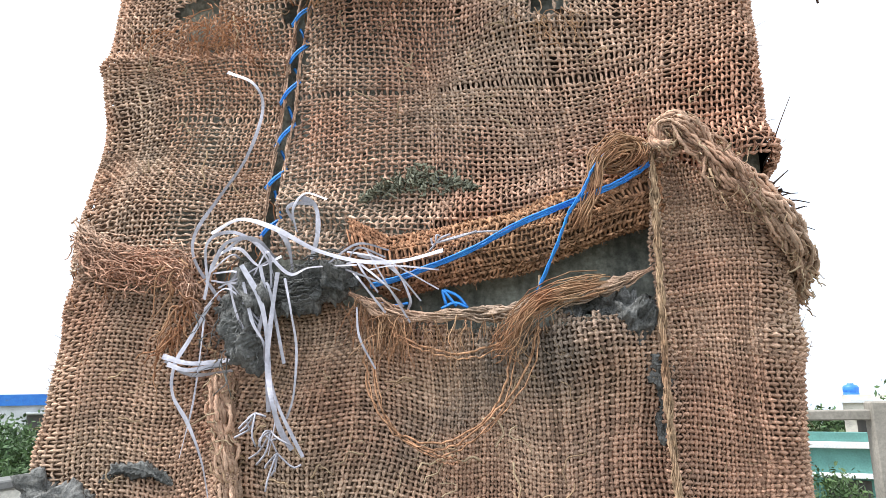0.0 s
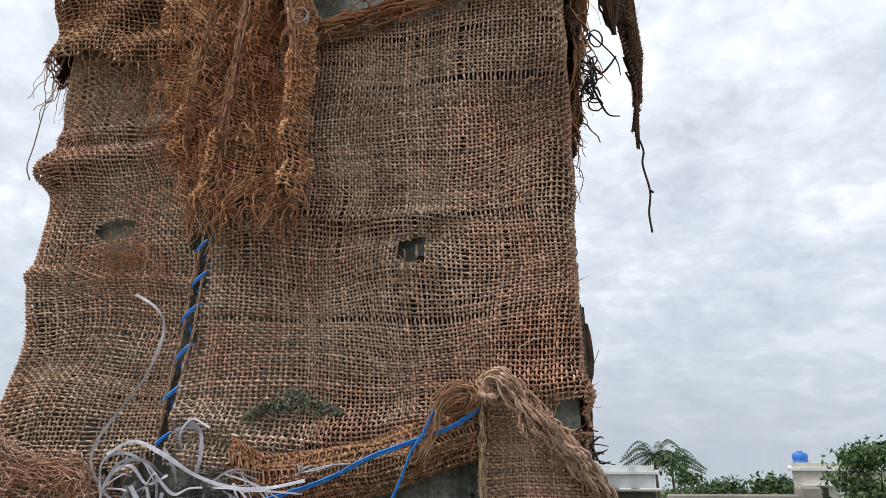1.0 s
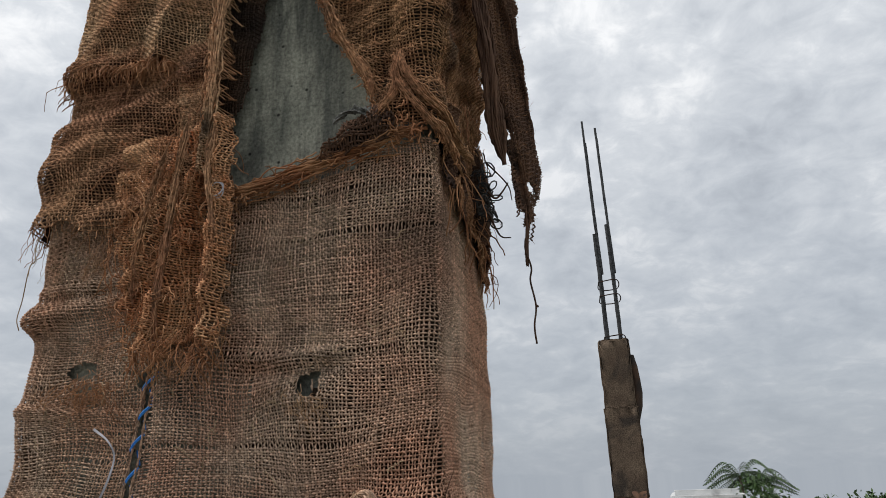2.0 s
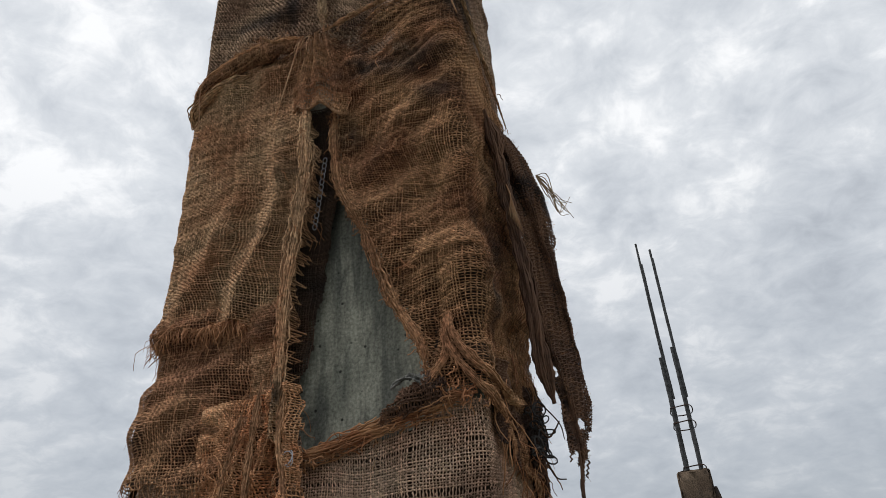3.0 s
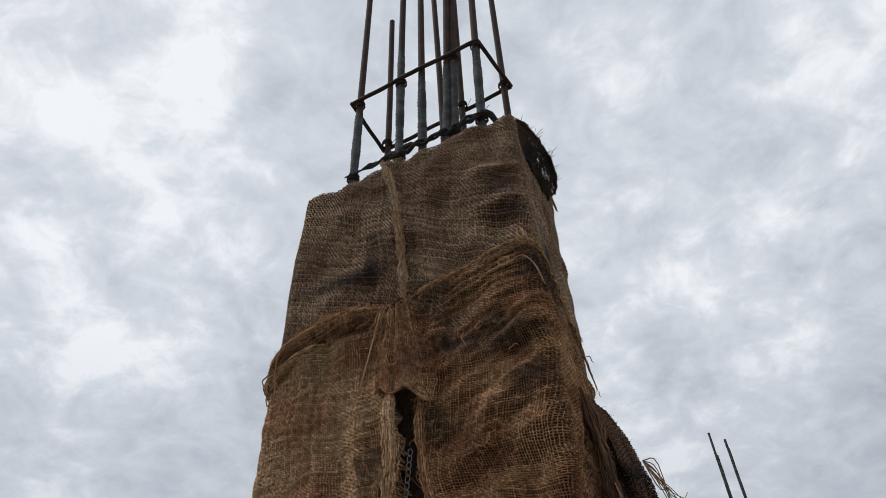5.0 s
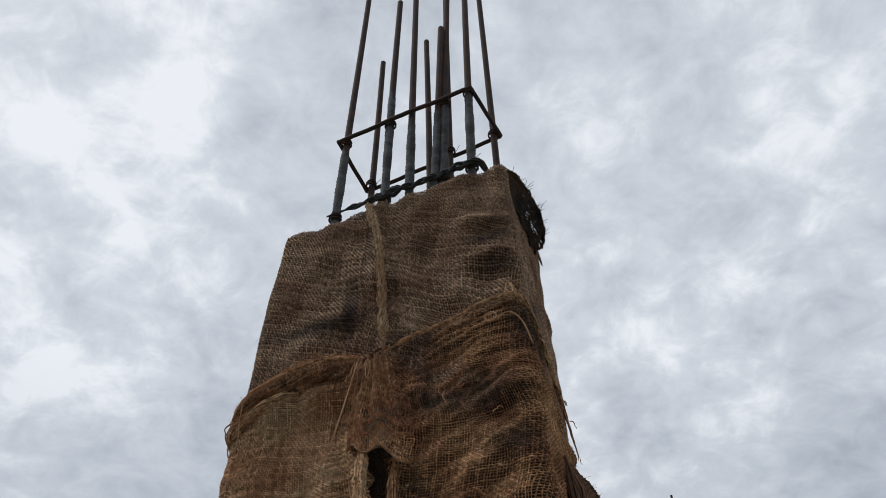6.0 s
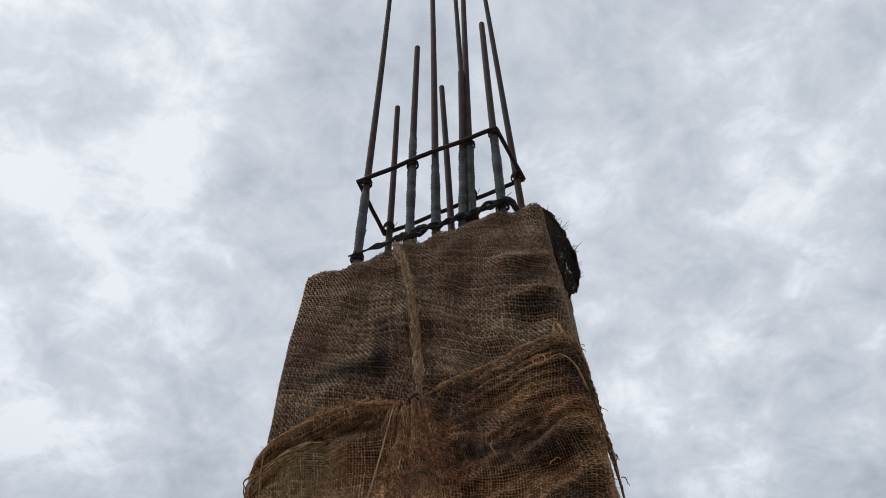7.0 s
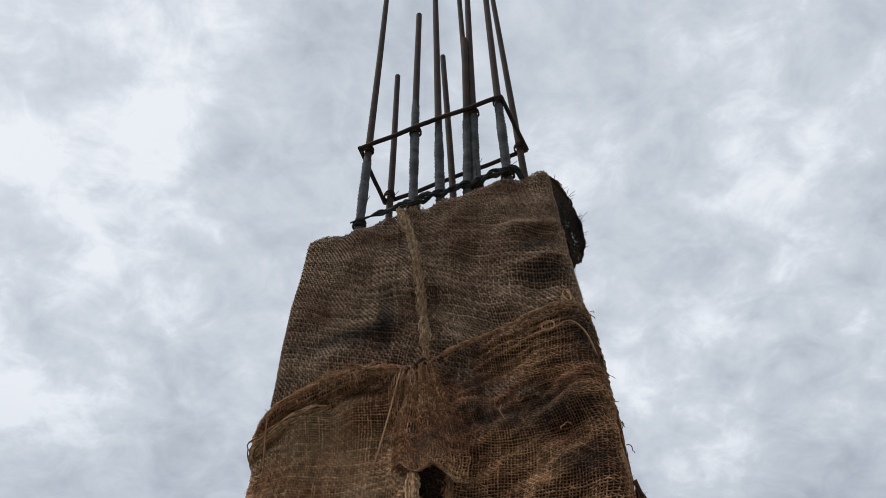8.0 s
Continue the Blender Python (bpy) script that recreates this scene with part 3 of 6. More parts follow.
def mid_right():
    def bottom(x):
        return line_at(x, [(-0.12, 1.52), (-0.06, 1.51), (-0.022, 1.493), (0.06, 1.505), (0.132, 1.526), (0.17, 1.535), (0.22, 1.53), (0.6, 1.5)])

    def top(x):
        return line_at(x, [(-0.2, 1.95), (-0.02, 1.93), (-0.004, 1.874), (0.055, 1.882), (0.144, 1.902), (0.208, 1.91), (0.5, 1.88)])

    def relief(u, z):
        x = spread(u, z)
        d = z - bottom(x)
        r = 0.0022 * wob(u, z, 6, 41) + 0.0012 * wob(u, z, 18, 42)
        r = r + 0.008 * ridge(d, 0.036, 0.010) + 0.006 * ridge(d, 0.012, 0.010) - 0.003 * ridge(d, 0.024, 0.004)
        r = r + 0.007 * ridge(z, 1.699 + 0.06 * np.abs(x - 0.06), 0.005) * step(x, -0.03, 0.04) * step(x, 0.13, 0.095)
        r = r - 0.005 * ridge(z, 1.685 + 0.06 * np.abs(x - 0.06), 0.006) * step(x, -0.03, 0.04) * step(x, 0.13, 0.095)
        return r + 0.004 * ridge(z, 1.66, 0.006) * ridge(x, 0.075, 0.04)

    def keep(u, z):
        x = spread(u, z)
        edge = slit_x(z) + 0.0036 + 0.002 * wob(u, z, 25, 43)
        hole = (((x - 0.083) / 0.011) ** 2 + ((z - 1.674) / 0.012) ** 2 < 1 + 0.3 * wob(u, z, 60, 44)) & (np.sin(x * 900) < 0.8)
        corner = ((x - 0.197) / 0.014) ** 2 + ((z - 1.550) / 0.010) ** 2 < 1
        return (x > edge) & (z > bottom(x)) & (z < top(x) + 0.003 * wob(u, z, 40, 45)) & ~hole & ~corner

    ob = cloth("burlap_wrap", JUTE_MIDDLE, -0.10, 0.432, 1.48, 1.96, 0.0030, 0.0030, 0.00084, 0.002, relief, keep, 23, bead=0.28, bend=0.005, lining_where=lambda u, z: spread(u, z) > 0.01 + 0.03 * wob(u, z, 8, 46) - 0.10 * step(z, 1.74, 1.80), drop=0.02, skew=1.0,
               fuzz=0.10, fuzz_mat=FIBRE_PALE, label="loose-woven tan burlap with rolled lower hem and a small torn hole")
    return ob


def hem_roll():
    """The rolled, doubled lower edge of the middle cloth."""
    def shape(u, z, out):
        base = line_at(u, [(-0.06, 1.527), (-0.02, 1.505), (0.06, 1.517), (0.14, 1.541), (0.2, 1.55)])
        a = (z - 0.5) * 5.2
        return np.stack([u, -0.010 - np.cos(a) * (0.006 + out), base + np.sin(a) * 0.017 + 0.002 * wob(u, z, 14, 51)], -1)

    cloth("rolled_hem", JUTE_RED, -0.045, 0.142, 0.0, 1.0, 0.0026, 0.026, 0.00085, 0.003, lambda u, z: 0.0018 * wob(u, z * 0.05, 20, 52), lambda u, z: z > -1, 24,
          shape=shape, lining=0.0015, lining_mat=LINING_BROWN, skew=0.8, bead=0.15, fuzz=0.25, fuzz_mat=FIBRE_RED, label="reddish rolled burlap hem above the bare concrete strip")


def right_flap():
    def relief(u, z):
        x = spread(u, z)
        return 0.004 * wob(u, z, 5, 61) + 0.010 * ridge(x, 0.136, 0.006) + 0.006 * ridge(x - 0.165, (z - 1.45) * 0.25, 0.02) + 0.004 * step(z, 1.50, 1.44) * step(x, 0.17, 0.22)

    def keep(u, z):
        x = spread(u, z)
        return (x > 0.132 + 0.0008 * wob(u, z, 30, 62)) & (z < line_at(x, [(0.13, 1.575), (0.15, 1.563), (0.20, 1.522), (0.22, 1.49), (0.5, 1.46)]))

    ob = cloth("burlap_flap", JUTE_LOWER, 0.122, 0.34, 1.30, 1.58, 0.0021, 0.0025, 0.00078, 0.007, relief, keep, 25, skew=1.1, bead=0.2, weft_share=1.2, bend=0.004, lining=0.002, lining_mat=LINING_BROWN, fuzz=0.3, fuzz_mat=FIBRE_PALE,
               label="stiff brown burlap flap with bound edge over the column corner")
    lines, radii = twisted([(0.136, -0.026, 1.566), (0.135, -0.027, 1.50), (0.134, -0.026, 1.43), (0.136, -0.025, 1.35), (0.135, -0.025, 1.30)], 0.0021, 2, 200, 170, 0.4, 5, 7)
    put("bound_edge", mesh_of("bound_edge", *tubes(lines, radii, 4, 1.0), SEAM), ob, "pale whipped selvedge")
    return ob


def drape_left():
    def edge(z):
        return line_at(z, [(1.86, -0.012), (1.90, -0.015), (1.98, -0.007), (2.09, -0.007), (2.17, 0.010), (2.26, 0.018), (2.34, 0.0), (2.38, -0.02), (2.47, -0.01), (2.52, -0.01)])

    def folds(u, z):
        x = spread(u, z)
        d = x - edge(z)
        low = step(z, 2.46, 2.15)
        r = (0.0045 * wob(u * 2.4, z * 0.4, 5, 71) + 0.003 * wob(u * 1.5, z * 0.7, 11, 72)) * (0.3 + 0.7 * step(x, -0.215, -0.16)) + 0.0012 * wob(u, z, 30, 78)
        r = r + 1.3 * low * (0.026 * ridge(d, -0.012, 0.011) - 0.006 * ridge(d, -0.032, 0.008) + 0.009 * ridge(d, -0.052 - 0.14 * (2.4 - z), 0.014) - 0.004 * ridge(d, -0.078 - 0.2 * (2.4 - z), 0.012) + 0.006 * ridge(d, -0.098 - 0.3 * (2.4 - z), 0.018))
        r = r - 0.026 * step(d, -0.008, 0.002) * low
        return r + 0.008 * ridge(z, 2.46, 0.02) + 0.004 * step(z, 2.2, 2.05) * step(x, -0.12, -0.22)

    def keep_upper(u, z):
        x = spread(u, z)
        low = line_at(x, [(-0.6, 2.05), (-0.237, 2.05), (-0.2, 2.062), (-0.16, 2.052), (-0.10, 2.055), (-0.085, 2.03), (-0.07, 1.90), (0.1, 1.865)])
        return (x < edge(z) - 0.003 + 0.002 * wob(u, z, 30, 73)) & (z > low + 0.004 * wob(u, z, 40, 74)) & (z < 2.495)

    ob = cloth("burlap_drape", JUTE_BROWN, -0.26, 0.03, 1.85, 2.50, 0.0030, 0.0030, 0.00084, 0.008, folds, keep_upper, 26, sides=3, bend=0.012, skew=0.8, bead=0.15, lining=0.004,
          fringe=(0.045, 0.85, FIBRE_RED), fuzz=0.12, fuzz_mat=FIBRE_PALE, label="brown burlap drape hanging in folds with a fringed hem")

    rng = np.random.RandomState(261)
    ends = []
    for _ in range(230):
        x = rng.uniform(-0.245, -0.085)
        z = line_at(x, [(-0.237, 2.052), (-0.2, 2.064), (-0.16, 2.054), (-0.10, 2.057), (-0.085, 2.04)])
        ends.append(hanging(wrap(x / 1.13, z, 0.012 + rng.uniform(0, 0.006)), (0, -1, 0), rng.uniform(0.012, 0.032), rng, 7, 0.5, 0.9))
    put("hem_fringe", mesh_of("hem_fringe", *tubes(ends, [rng.uniform(0.0006, 0.0012) for _ in ends]), FIBRE_RED), ob, "rust-red hem fringe")["kind"] = "stuff"

    def relief_lower(u, z):
        x = spread(u, z)
        return 0.007 * wob(u * 0.7, z * 2, 6, 75) + 0.004 * wob(u, z, 15, 76) + 0.010 * step(z, 2.08, 1.90) * step(x, -0.10, -0.23) + 0.010 * step(z, 2.0, 1.90)

    def keep_lower(u, z):
        x = spread(u, z)
        return (x < -0.03) & (z > line_at(x, [(-0.5, 1.860), (-0.25, 1.862), (-0.2, 1.862), (-0.145, 1.84), (-0.1, 1.87), (0, 1.87)]) + 0.006 * wob(u, z, 30, 77)) & (z < 2.10)

    cloth("burlap_drape", JUTE_RED, -0.26, 0.0, 1.84, 2.11, 0.0031, 0.0031, 0.00084, 0.006, relief_lower, keep_lower, 27, sides=3, bend=0.010, skew=1.0, lining=0.004, bead=0.15,
          fringe=(0.035, 0.8, FIBRE_RED), fuzz=0.15, fuzz_mat=FIBRE_RED, label="reddish loose burlap layer with a torn fringed end under the drape")


def ragged_tail():
    def relief(u, z):
        x = spread(u, z)
        return 0.009 * wob(u * 3, z * 0.5, 6, 81) + 0.005 * wob(u, z, 20, 82) + 0.024 * ridge(x, -0.010, 0.009) + 0.024 * ridge(x + 0.062, (z - 1.8) * 0.2, 0.009) + 0.016 * ridge(x + 0.10, (z - 1.8) * 0.3, 0.007) - 0.008 * ridge(x, -0.036, 0.012)

    def keep(u, z):
        x = spread(u, z)
        left = line_at(z, [(1.68, -0.075), (1.715, -0.092), (1.78, -0.125), (1.84, -0.140), (1.95, -0.14)])
        torn = ((x + 0.028) / 0.010) ** 2 + ((z - 1.85) / 0.016) ** 2 < 1
        return (x > left + 0.006 * wob(u, z, 30, 83)) & (x < 0.004 + 0.003 * wob(u, z, 30, 84)) & (z > 1.714 + 0.012 * wob(u, z, 28, 85)) & ~torn

    ob = cloth("ragged_burlap", JUTE_RUST, -0.135, 0.02, 1.69, 1.95, 0.0026, 0.0027, 0.00086, 0.014, relief, keep, 28, skew=1.9, bend=0.006, lining=0.003, lining_mat=LINING_BROWN, drop=0.03, bead=0.2,
               fringe=(0.04, 1.0, FIBRE_RED), fuzz=0.2, fuzz_mat=FIBRE_RED, label="ragged reddish burlap tail with a frayed end")
    rng = np.random.RandomState(8)
    lines, radii = [], []
    for _ in range(420):
        x, z = rng.uniform(-0.14, 0.005), 1.705 + 0.24 * rng.rand() ** 2.2
        if x < line_at(z, [(1.70, -0.085), (1.735, -0.10), (1.80, -0.13), (1.85, -0.145)]):
            continue
        lines.append(hanging((x, -0.026 - rng.uniform(0, 0.014), z), (0, -1, 0), rng.uniform(0.014, 0.045), rng, 9, 0.3, 1.7))
        radii.append(rng.uniform(0.0004, 0.0010))
    put("frayed_yarn", mesh_of("frayed_yarn", *tubes(lines, radii), FIBRE_RED), ob, "tangled reddish yarn ends")["kind"] = "stuff"
    for n, line in enumerate(([(-0.010, -0.050, 1.945), (-0.014, -0.052, 1.89), (-0.008, -0.048, 1.83), (-0.012, -0.044, 1.77), (-0.020, -0.036, 1.725)],
                              [(-0.040, -0.052, 1.955), (-0.050, -0.050, 1.89), (-0.058, -0.046, 1.82), (-0.066, -0.042, 1.75), (-0.066, -0.034, 1.715)],
                              [(-0.066, -0.046, 1.93), (-0.085, -0.042, 1.87), (-0.098, -0.038, 1.81), (-0.100, -0.032, 1.76)])):
        lines, radii = twisted([(x, y + 0.009, z) for x, y, z in line], 0.0030, 4, 14, 110, 1.2, 84 + n, 6)
        put("gathered_fold", mesh_of("gathered_fold", *tubes(lines, radii, 4, 0.5), JUTE_RED), ob, "gathered rope-like fold")["kind"] = "stuff"


def drape_right():
    def top_line(x):
        return line_at(x, [(-0.1, 2.50), (0.012, 2.501), (0.058, 2.517), (0.123, 2.532), (0.152, 2.548), (0.2, 2.553), (0.3, 2.47), (0.45, 2.40)])

    def edge(z):
        return line_at(z, [(1.90, 0.152), (1.945, 0.150), (1.977, 0.143), (2.032, 0.113), (2.152, 0.070), (2.213, 0.040), (2.30, 0.030), (2.36, 0.036), (2.45, 0.02), (2.56, 0.0)])

    def relief(u, z):
        x = spread(u, z)
        r = 0.0085 * wob(u, z, 4.5, 91) + 0.0045 * wob(u, z, 12, 92) + 0.0015 * wob(u, z, 30, 97)
        up = step(z, 2.28, 2.42)
        r = r + up * (0.0045 * np.sin((z - 0.35 * x) * 120 + 2.5 * wob(u, z, 7, 95)) * step(x, 0.06, 0.14) * (0.6 + 0.6 * wob(u, z, 5, 96))) + 0.007 * ridge(z - 2.40, (x - 0.1) * -0.9, 0.022)
        below = np.maximum(top_line(x) - z, 0)
        r = r + 0.0042 * np.sin(below * 430 + 0.8 * wob(u, z, 6, 98)) * np.exp(-below / 0.04) * step(x, -0.01, 0.05)
        r = r + 0.008 * ridge(x - edge(z), 0.006, 0.008) + 0.004 * ridge(x, 0.215, 0.03) * ridge(z, 2.12, 0.16)
        r = r - 0.005 * ridge(x - 0.162, (z - 2.0) * 0.12, 0.006) * step(z, 2.12, 2.05) + 0.003 * ridge(x - 0.18, (z - 2.0) * 0.2, 0.010) * step(z, 2.12, 2.0)
        return r * (1 - 0.6 * step(x, 0.18, 0.215) * step(z, 2.2, 2.3)) + 0.004 * ridge(z, 1.95, 0.03) * step(x, 0.14, 0.2)

    def keep(u, z):
        x = spread(u, z)
        top = top_line(x)
        low = line_at(x, [(0.0, 1.90), (0.2, 1.925), (0.215, 1.90), (0.27, 1.86), (0.45, 1.80)])
        return (x > edge(z) + 0.0045 * wob(u, z, 30, 93)) & (z < top) & (z > low + 0.012 * wob(u, z, 20, 94))

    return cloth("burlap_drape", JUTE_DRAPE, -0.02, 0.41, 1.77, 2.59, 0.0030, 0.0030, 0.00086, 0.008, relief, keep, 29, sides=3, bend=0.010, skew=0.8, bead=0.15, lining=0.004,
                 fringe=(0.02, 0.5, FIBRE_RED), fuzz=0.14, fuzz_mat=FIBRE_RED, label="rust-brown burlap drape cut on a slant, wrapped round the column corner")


def top_shape(u, z, out):
    over = np.maximum(z - 2.842, 0)
    p = wrap(u, np.minimum(z, 2.842), out)
    p[..., 2] += 0.075 * (p[..., 0] + 0.2) * step(z, 2.5, 2.85) - 0.2 * over
    p[..., 1] += over
    return p


def top_wrap():
    def relief(u, z):
        x = spread(u, z)
        r = (0.0065 * wob(u * 2, z * 0.7, 5, 101) + 0.0035 * wob(u * 1.4, z, 12, 102)) * (0.1 + 0.9 * step(x, -0.205, -0.13)) + 0.004 * ridge(x - 0.01, (z - 2.5) * -0.1, 0.012)
        r = r + 0.010 * ridge(z - 2.72, (x - 0.16) * -0.3, 0.010) * step(x, 0.10, 0.17) - 0.005 * ridge(z, 2.69, 0.014) * step(x, 0.10, 0.17) + 0.010 * ridge(z, 2.645, 0.010) * step(x, 0.12, 0.19)
        return r * (1 - 0.75 * step(x, 0.175, 0.215))

    def level(u, z):
        """The cloth is wound on slantwise, so its rows run down towards the corner."""
        return z - 0.48 * u

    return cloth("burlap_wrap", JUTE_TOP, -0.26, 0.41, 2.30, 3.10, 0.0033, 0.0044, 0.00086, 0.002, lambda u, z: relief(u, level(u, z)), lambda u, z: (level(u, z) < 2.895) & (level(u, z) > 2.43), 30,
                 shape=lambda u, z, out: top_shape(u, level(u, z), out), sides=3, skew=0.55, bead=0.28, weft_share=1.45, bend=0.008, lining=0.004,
                 fuzz=0.06, fuzz_mat=FIBRE_PALE, label="tight grey-brown burlap covering the column head")


lower_wrap()
foot_seam()
mid_left()
mid_right()
hem_roll()
right_flap()
drape_left()
ragged_tail()
drape_right()
top_wrap()

# ---- ropes, twine, ribbons and torn ends ----
def strand_part(name, lines, radii, mat, parent, label="", sides=4, taper=1.0, flat=1.0, many=False):
    ob = put(name, mesh_of(name, *tubes(lines, radii, sides, taper, flat), mat), parent, label)
    return tagged(ob, kind="stuff") if many else ob


def front(points, out):
    """Points of the front face, (x, z), a little off it."""
    n = len(points)
    outs = np.broadcast_to(np.asarray(out, float), (n,))
    shrink = [(0.405 - max(o, 0.015)) / 0.39 for o in outs]
    return [(0.09 + (x - 0.09) * k, -o, 1.43 + (z - 1.43) * k) if z < 1.66 else (x, -o, z) for (x, z), o, k in zip(points, outs, shrink)]


def blue_lacing():
    lacing = tagged(new("blue_lacing"), "blue plastic twine lacing the slit between two burlap pieces", "twine")
    rng = np.random.RandomState(3)
    z = 1.530
    while z < 1.745:
        a, b = slit_x(z) - rng.uniform(0.006, 0.009), slit_x(z + 0.012) + rng.uniform(0.005, 0.008)
        rise = rng.uniform(0.011, 0.019)
        line = curve([(a, -0.003, z), ((a + b) / 2, -0.0065, z + rise * rng.uniform(0.4, 0.6)), (b, -0.003, z + rise)], 10)
        strand_part("stitch", [line, line + np.array([0.0003, 0.0004, -0.0014])], [np.full(10, 0.0009), np.full(10, 0.0008)], PLASTIC_BLUE, lacing, flat=0.5)
        top = z + rng.uniform(0.022, 0.036)
        line = curve([(b - 0.004, 0.004, z + rise + 0.001), (slit_x(z + 0.02), 0.003, (z + rise + top) / 2), (slit_x(top) - 0.005, 0.004, top)], 8)
        strand_part("stitch", [line], [np.full(8, 0.0011)], PLASTIC_BLUE, lacing, flat=0.5)
        z = top
    for name, shift in (("left_edge", -0.0045), ("right_edge", 0.004)):
        pts = [(slit_x(q) + shift + 0.001 * math.sin(q * 300), -0.004, q) for q in np.linspace(1.535, 1.76, 9)]
        lines, radii = twisted(pts, 0.0012, 2, 160, 110, 0.6, int(shift * 1e4) + 90, 4)
        strand_part(name, lines, radii, JUTE_TAN, lacing, "turned-in burlap edge of the slit", many=True)


def blue_rope():
    rope = tagged(new("blue_rope"), "blue split plastic rope pulled across the burlap hem", "rope")
    b1 = front([(-0.031, 1.493), (-0.007, 1.499), (0.028, 1.511), (0.063, 1.527), (0.097, 1.539), (0.117, 1.546), (0.135, 1.556)], (0.018, 0.023, 0.026, 0.027, 0.028, 0.027, 0.020))
    b2 = front([(0.068, 1.484), (0.081, 1.512), (0.088, 1.529), (0.097, 1.542), (0.106, 1.559), (0.116, 1.566)], (0.018, 0.026, 0.030, 0.032, 0.030, 0.022))
    rng = np.random.RandomState(6)
    for name, pts, width in (("long_strand", b1, 0.0014), ("crossing_strand", b2, 0.0012)):
        mid = curve(pts, 40)
        lines = [mid + np.array([0, -0.0008 * k, width * 0.45 * (k - 1.5)]) + rng.randn(40, 3) * 0.00018 for k in range(4)]
        strand_part(name, lines, [np.full(40, width * 0.42) * np.linspace(1, 0.7 if name == "crossing_strand" else 1, 40)] * 4, PLASTIC_BLUE, rope)
    tail = [front([(0.071, 1.492), (0.066, 1.475)], (0.02, 0.02)), front([(0.07, 1.495), (0.069, 1.478)], (0.02, 0.022))]
    strand_part("frayed_tip", tail, [0.0009, 0.0007], FIBRE_PALE, rope, "pale frayed tip")
    for pts in ([(0.014, 1.489), (0.022, 1.485), (0.027, 1.479)], [(0.015, 1.480), (0.013, 1.489), (0.021, 1.479)], [(0.012, 1.478), (0.02, 1.481), (0.028, 1.478)], [(-0.03, 1.484), (-0.018, 1.481), (-0.008, 1.482)]):
        strand_part("loose_scrap", [curve(front(pts, 0.016), 10)], [0.0009], PLASTIC_BLUE, rope, flat=0.5)


def ribbon_mesh(mid, width, rng):
    """A thin flat ribbon that turns about its own line."""
    n = len(mid)
    a = np.cumsum(rng.randn(n) * 0.07) + rng.uniform(-0.5, 0.5)
    t = unit(np.gradient(mid, axis=0))
    e = unit(np.cross(t, np.array([0.05, -1.0, 0.02])))
    f = np.cross(e, t)
    normals = np.cos(a)[:, None] * f + np.sin(a)[:, None] * e
    wide = width * (1 + 0.15 * np.sin(np.arange(n) * 0.3 + rng.rand() * 6))
    return mesh_of("ribbon", *tube_grid(mid[None], normals[None], wide[None], np.ones((1, n), bool), 4, 0.07), PLASTIC_WHITE, False)


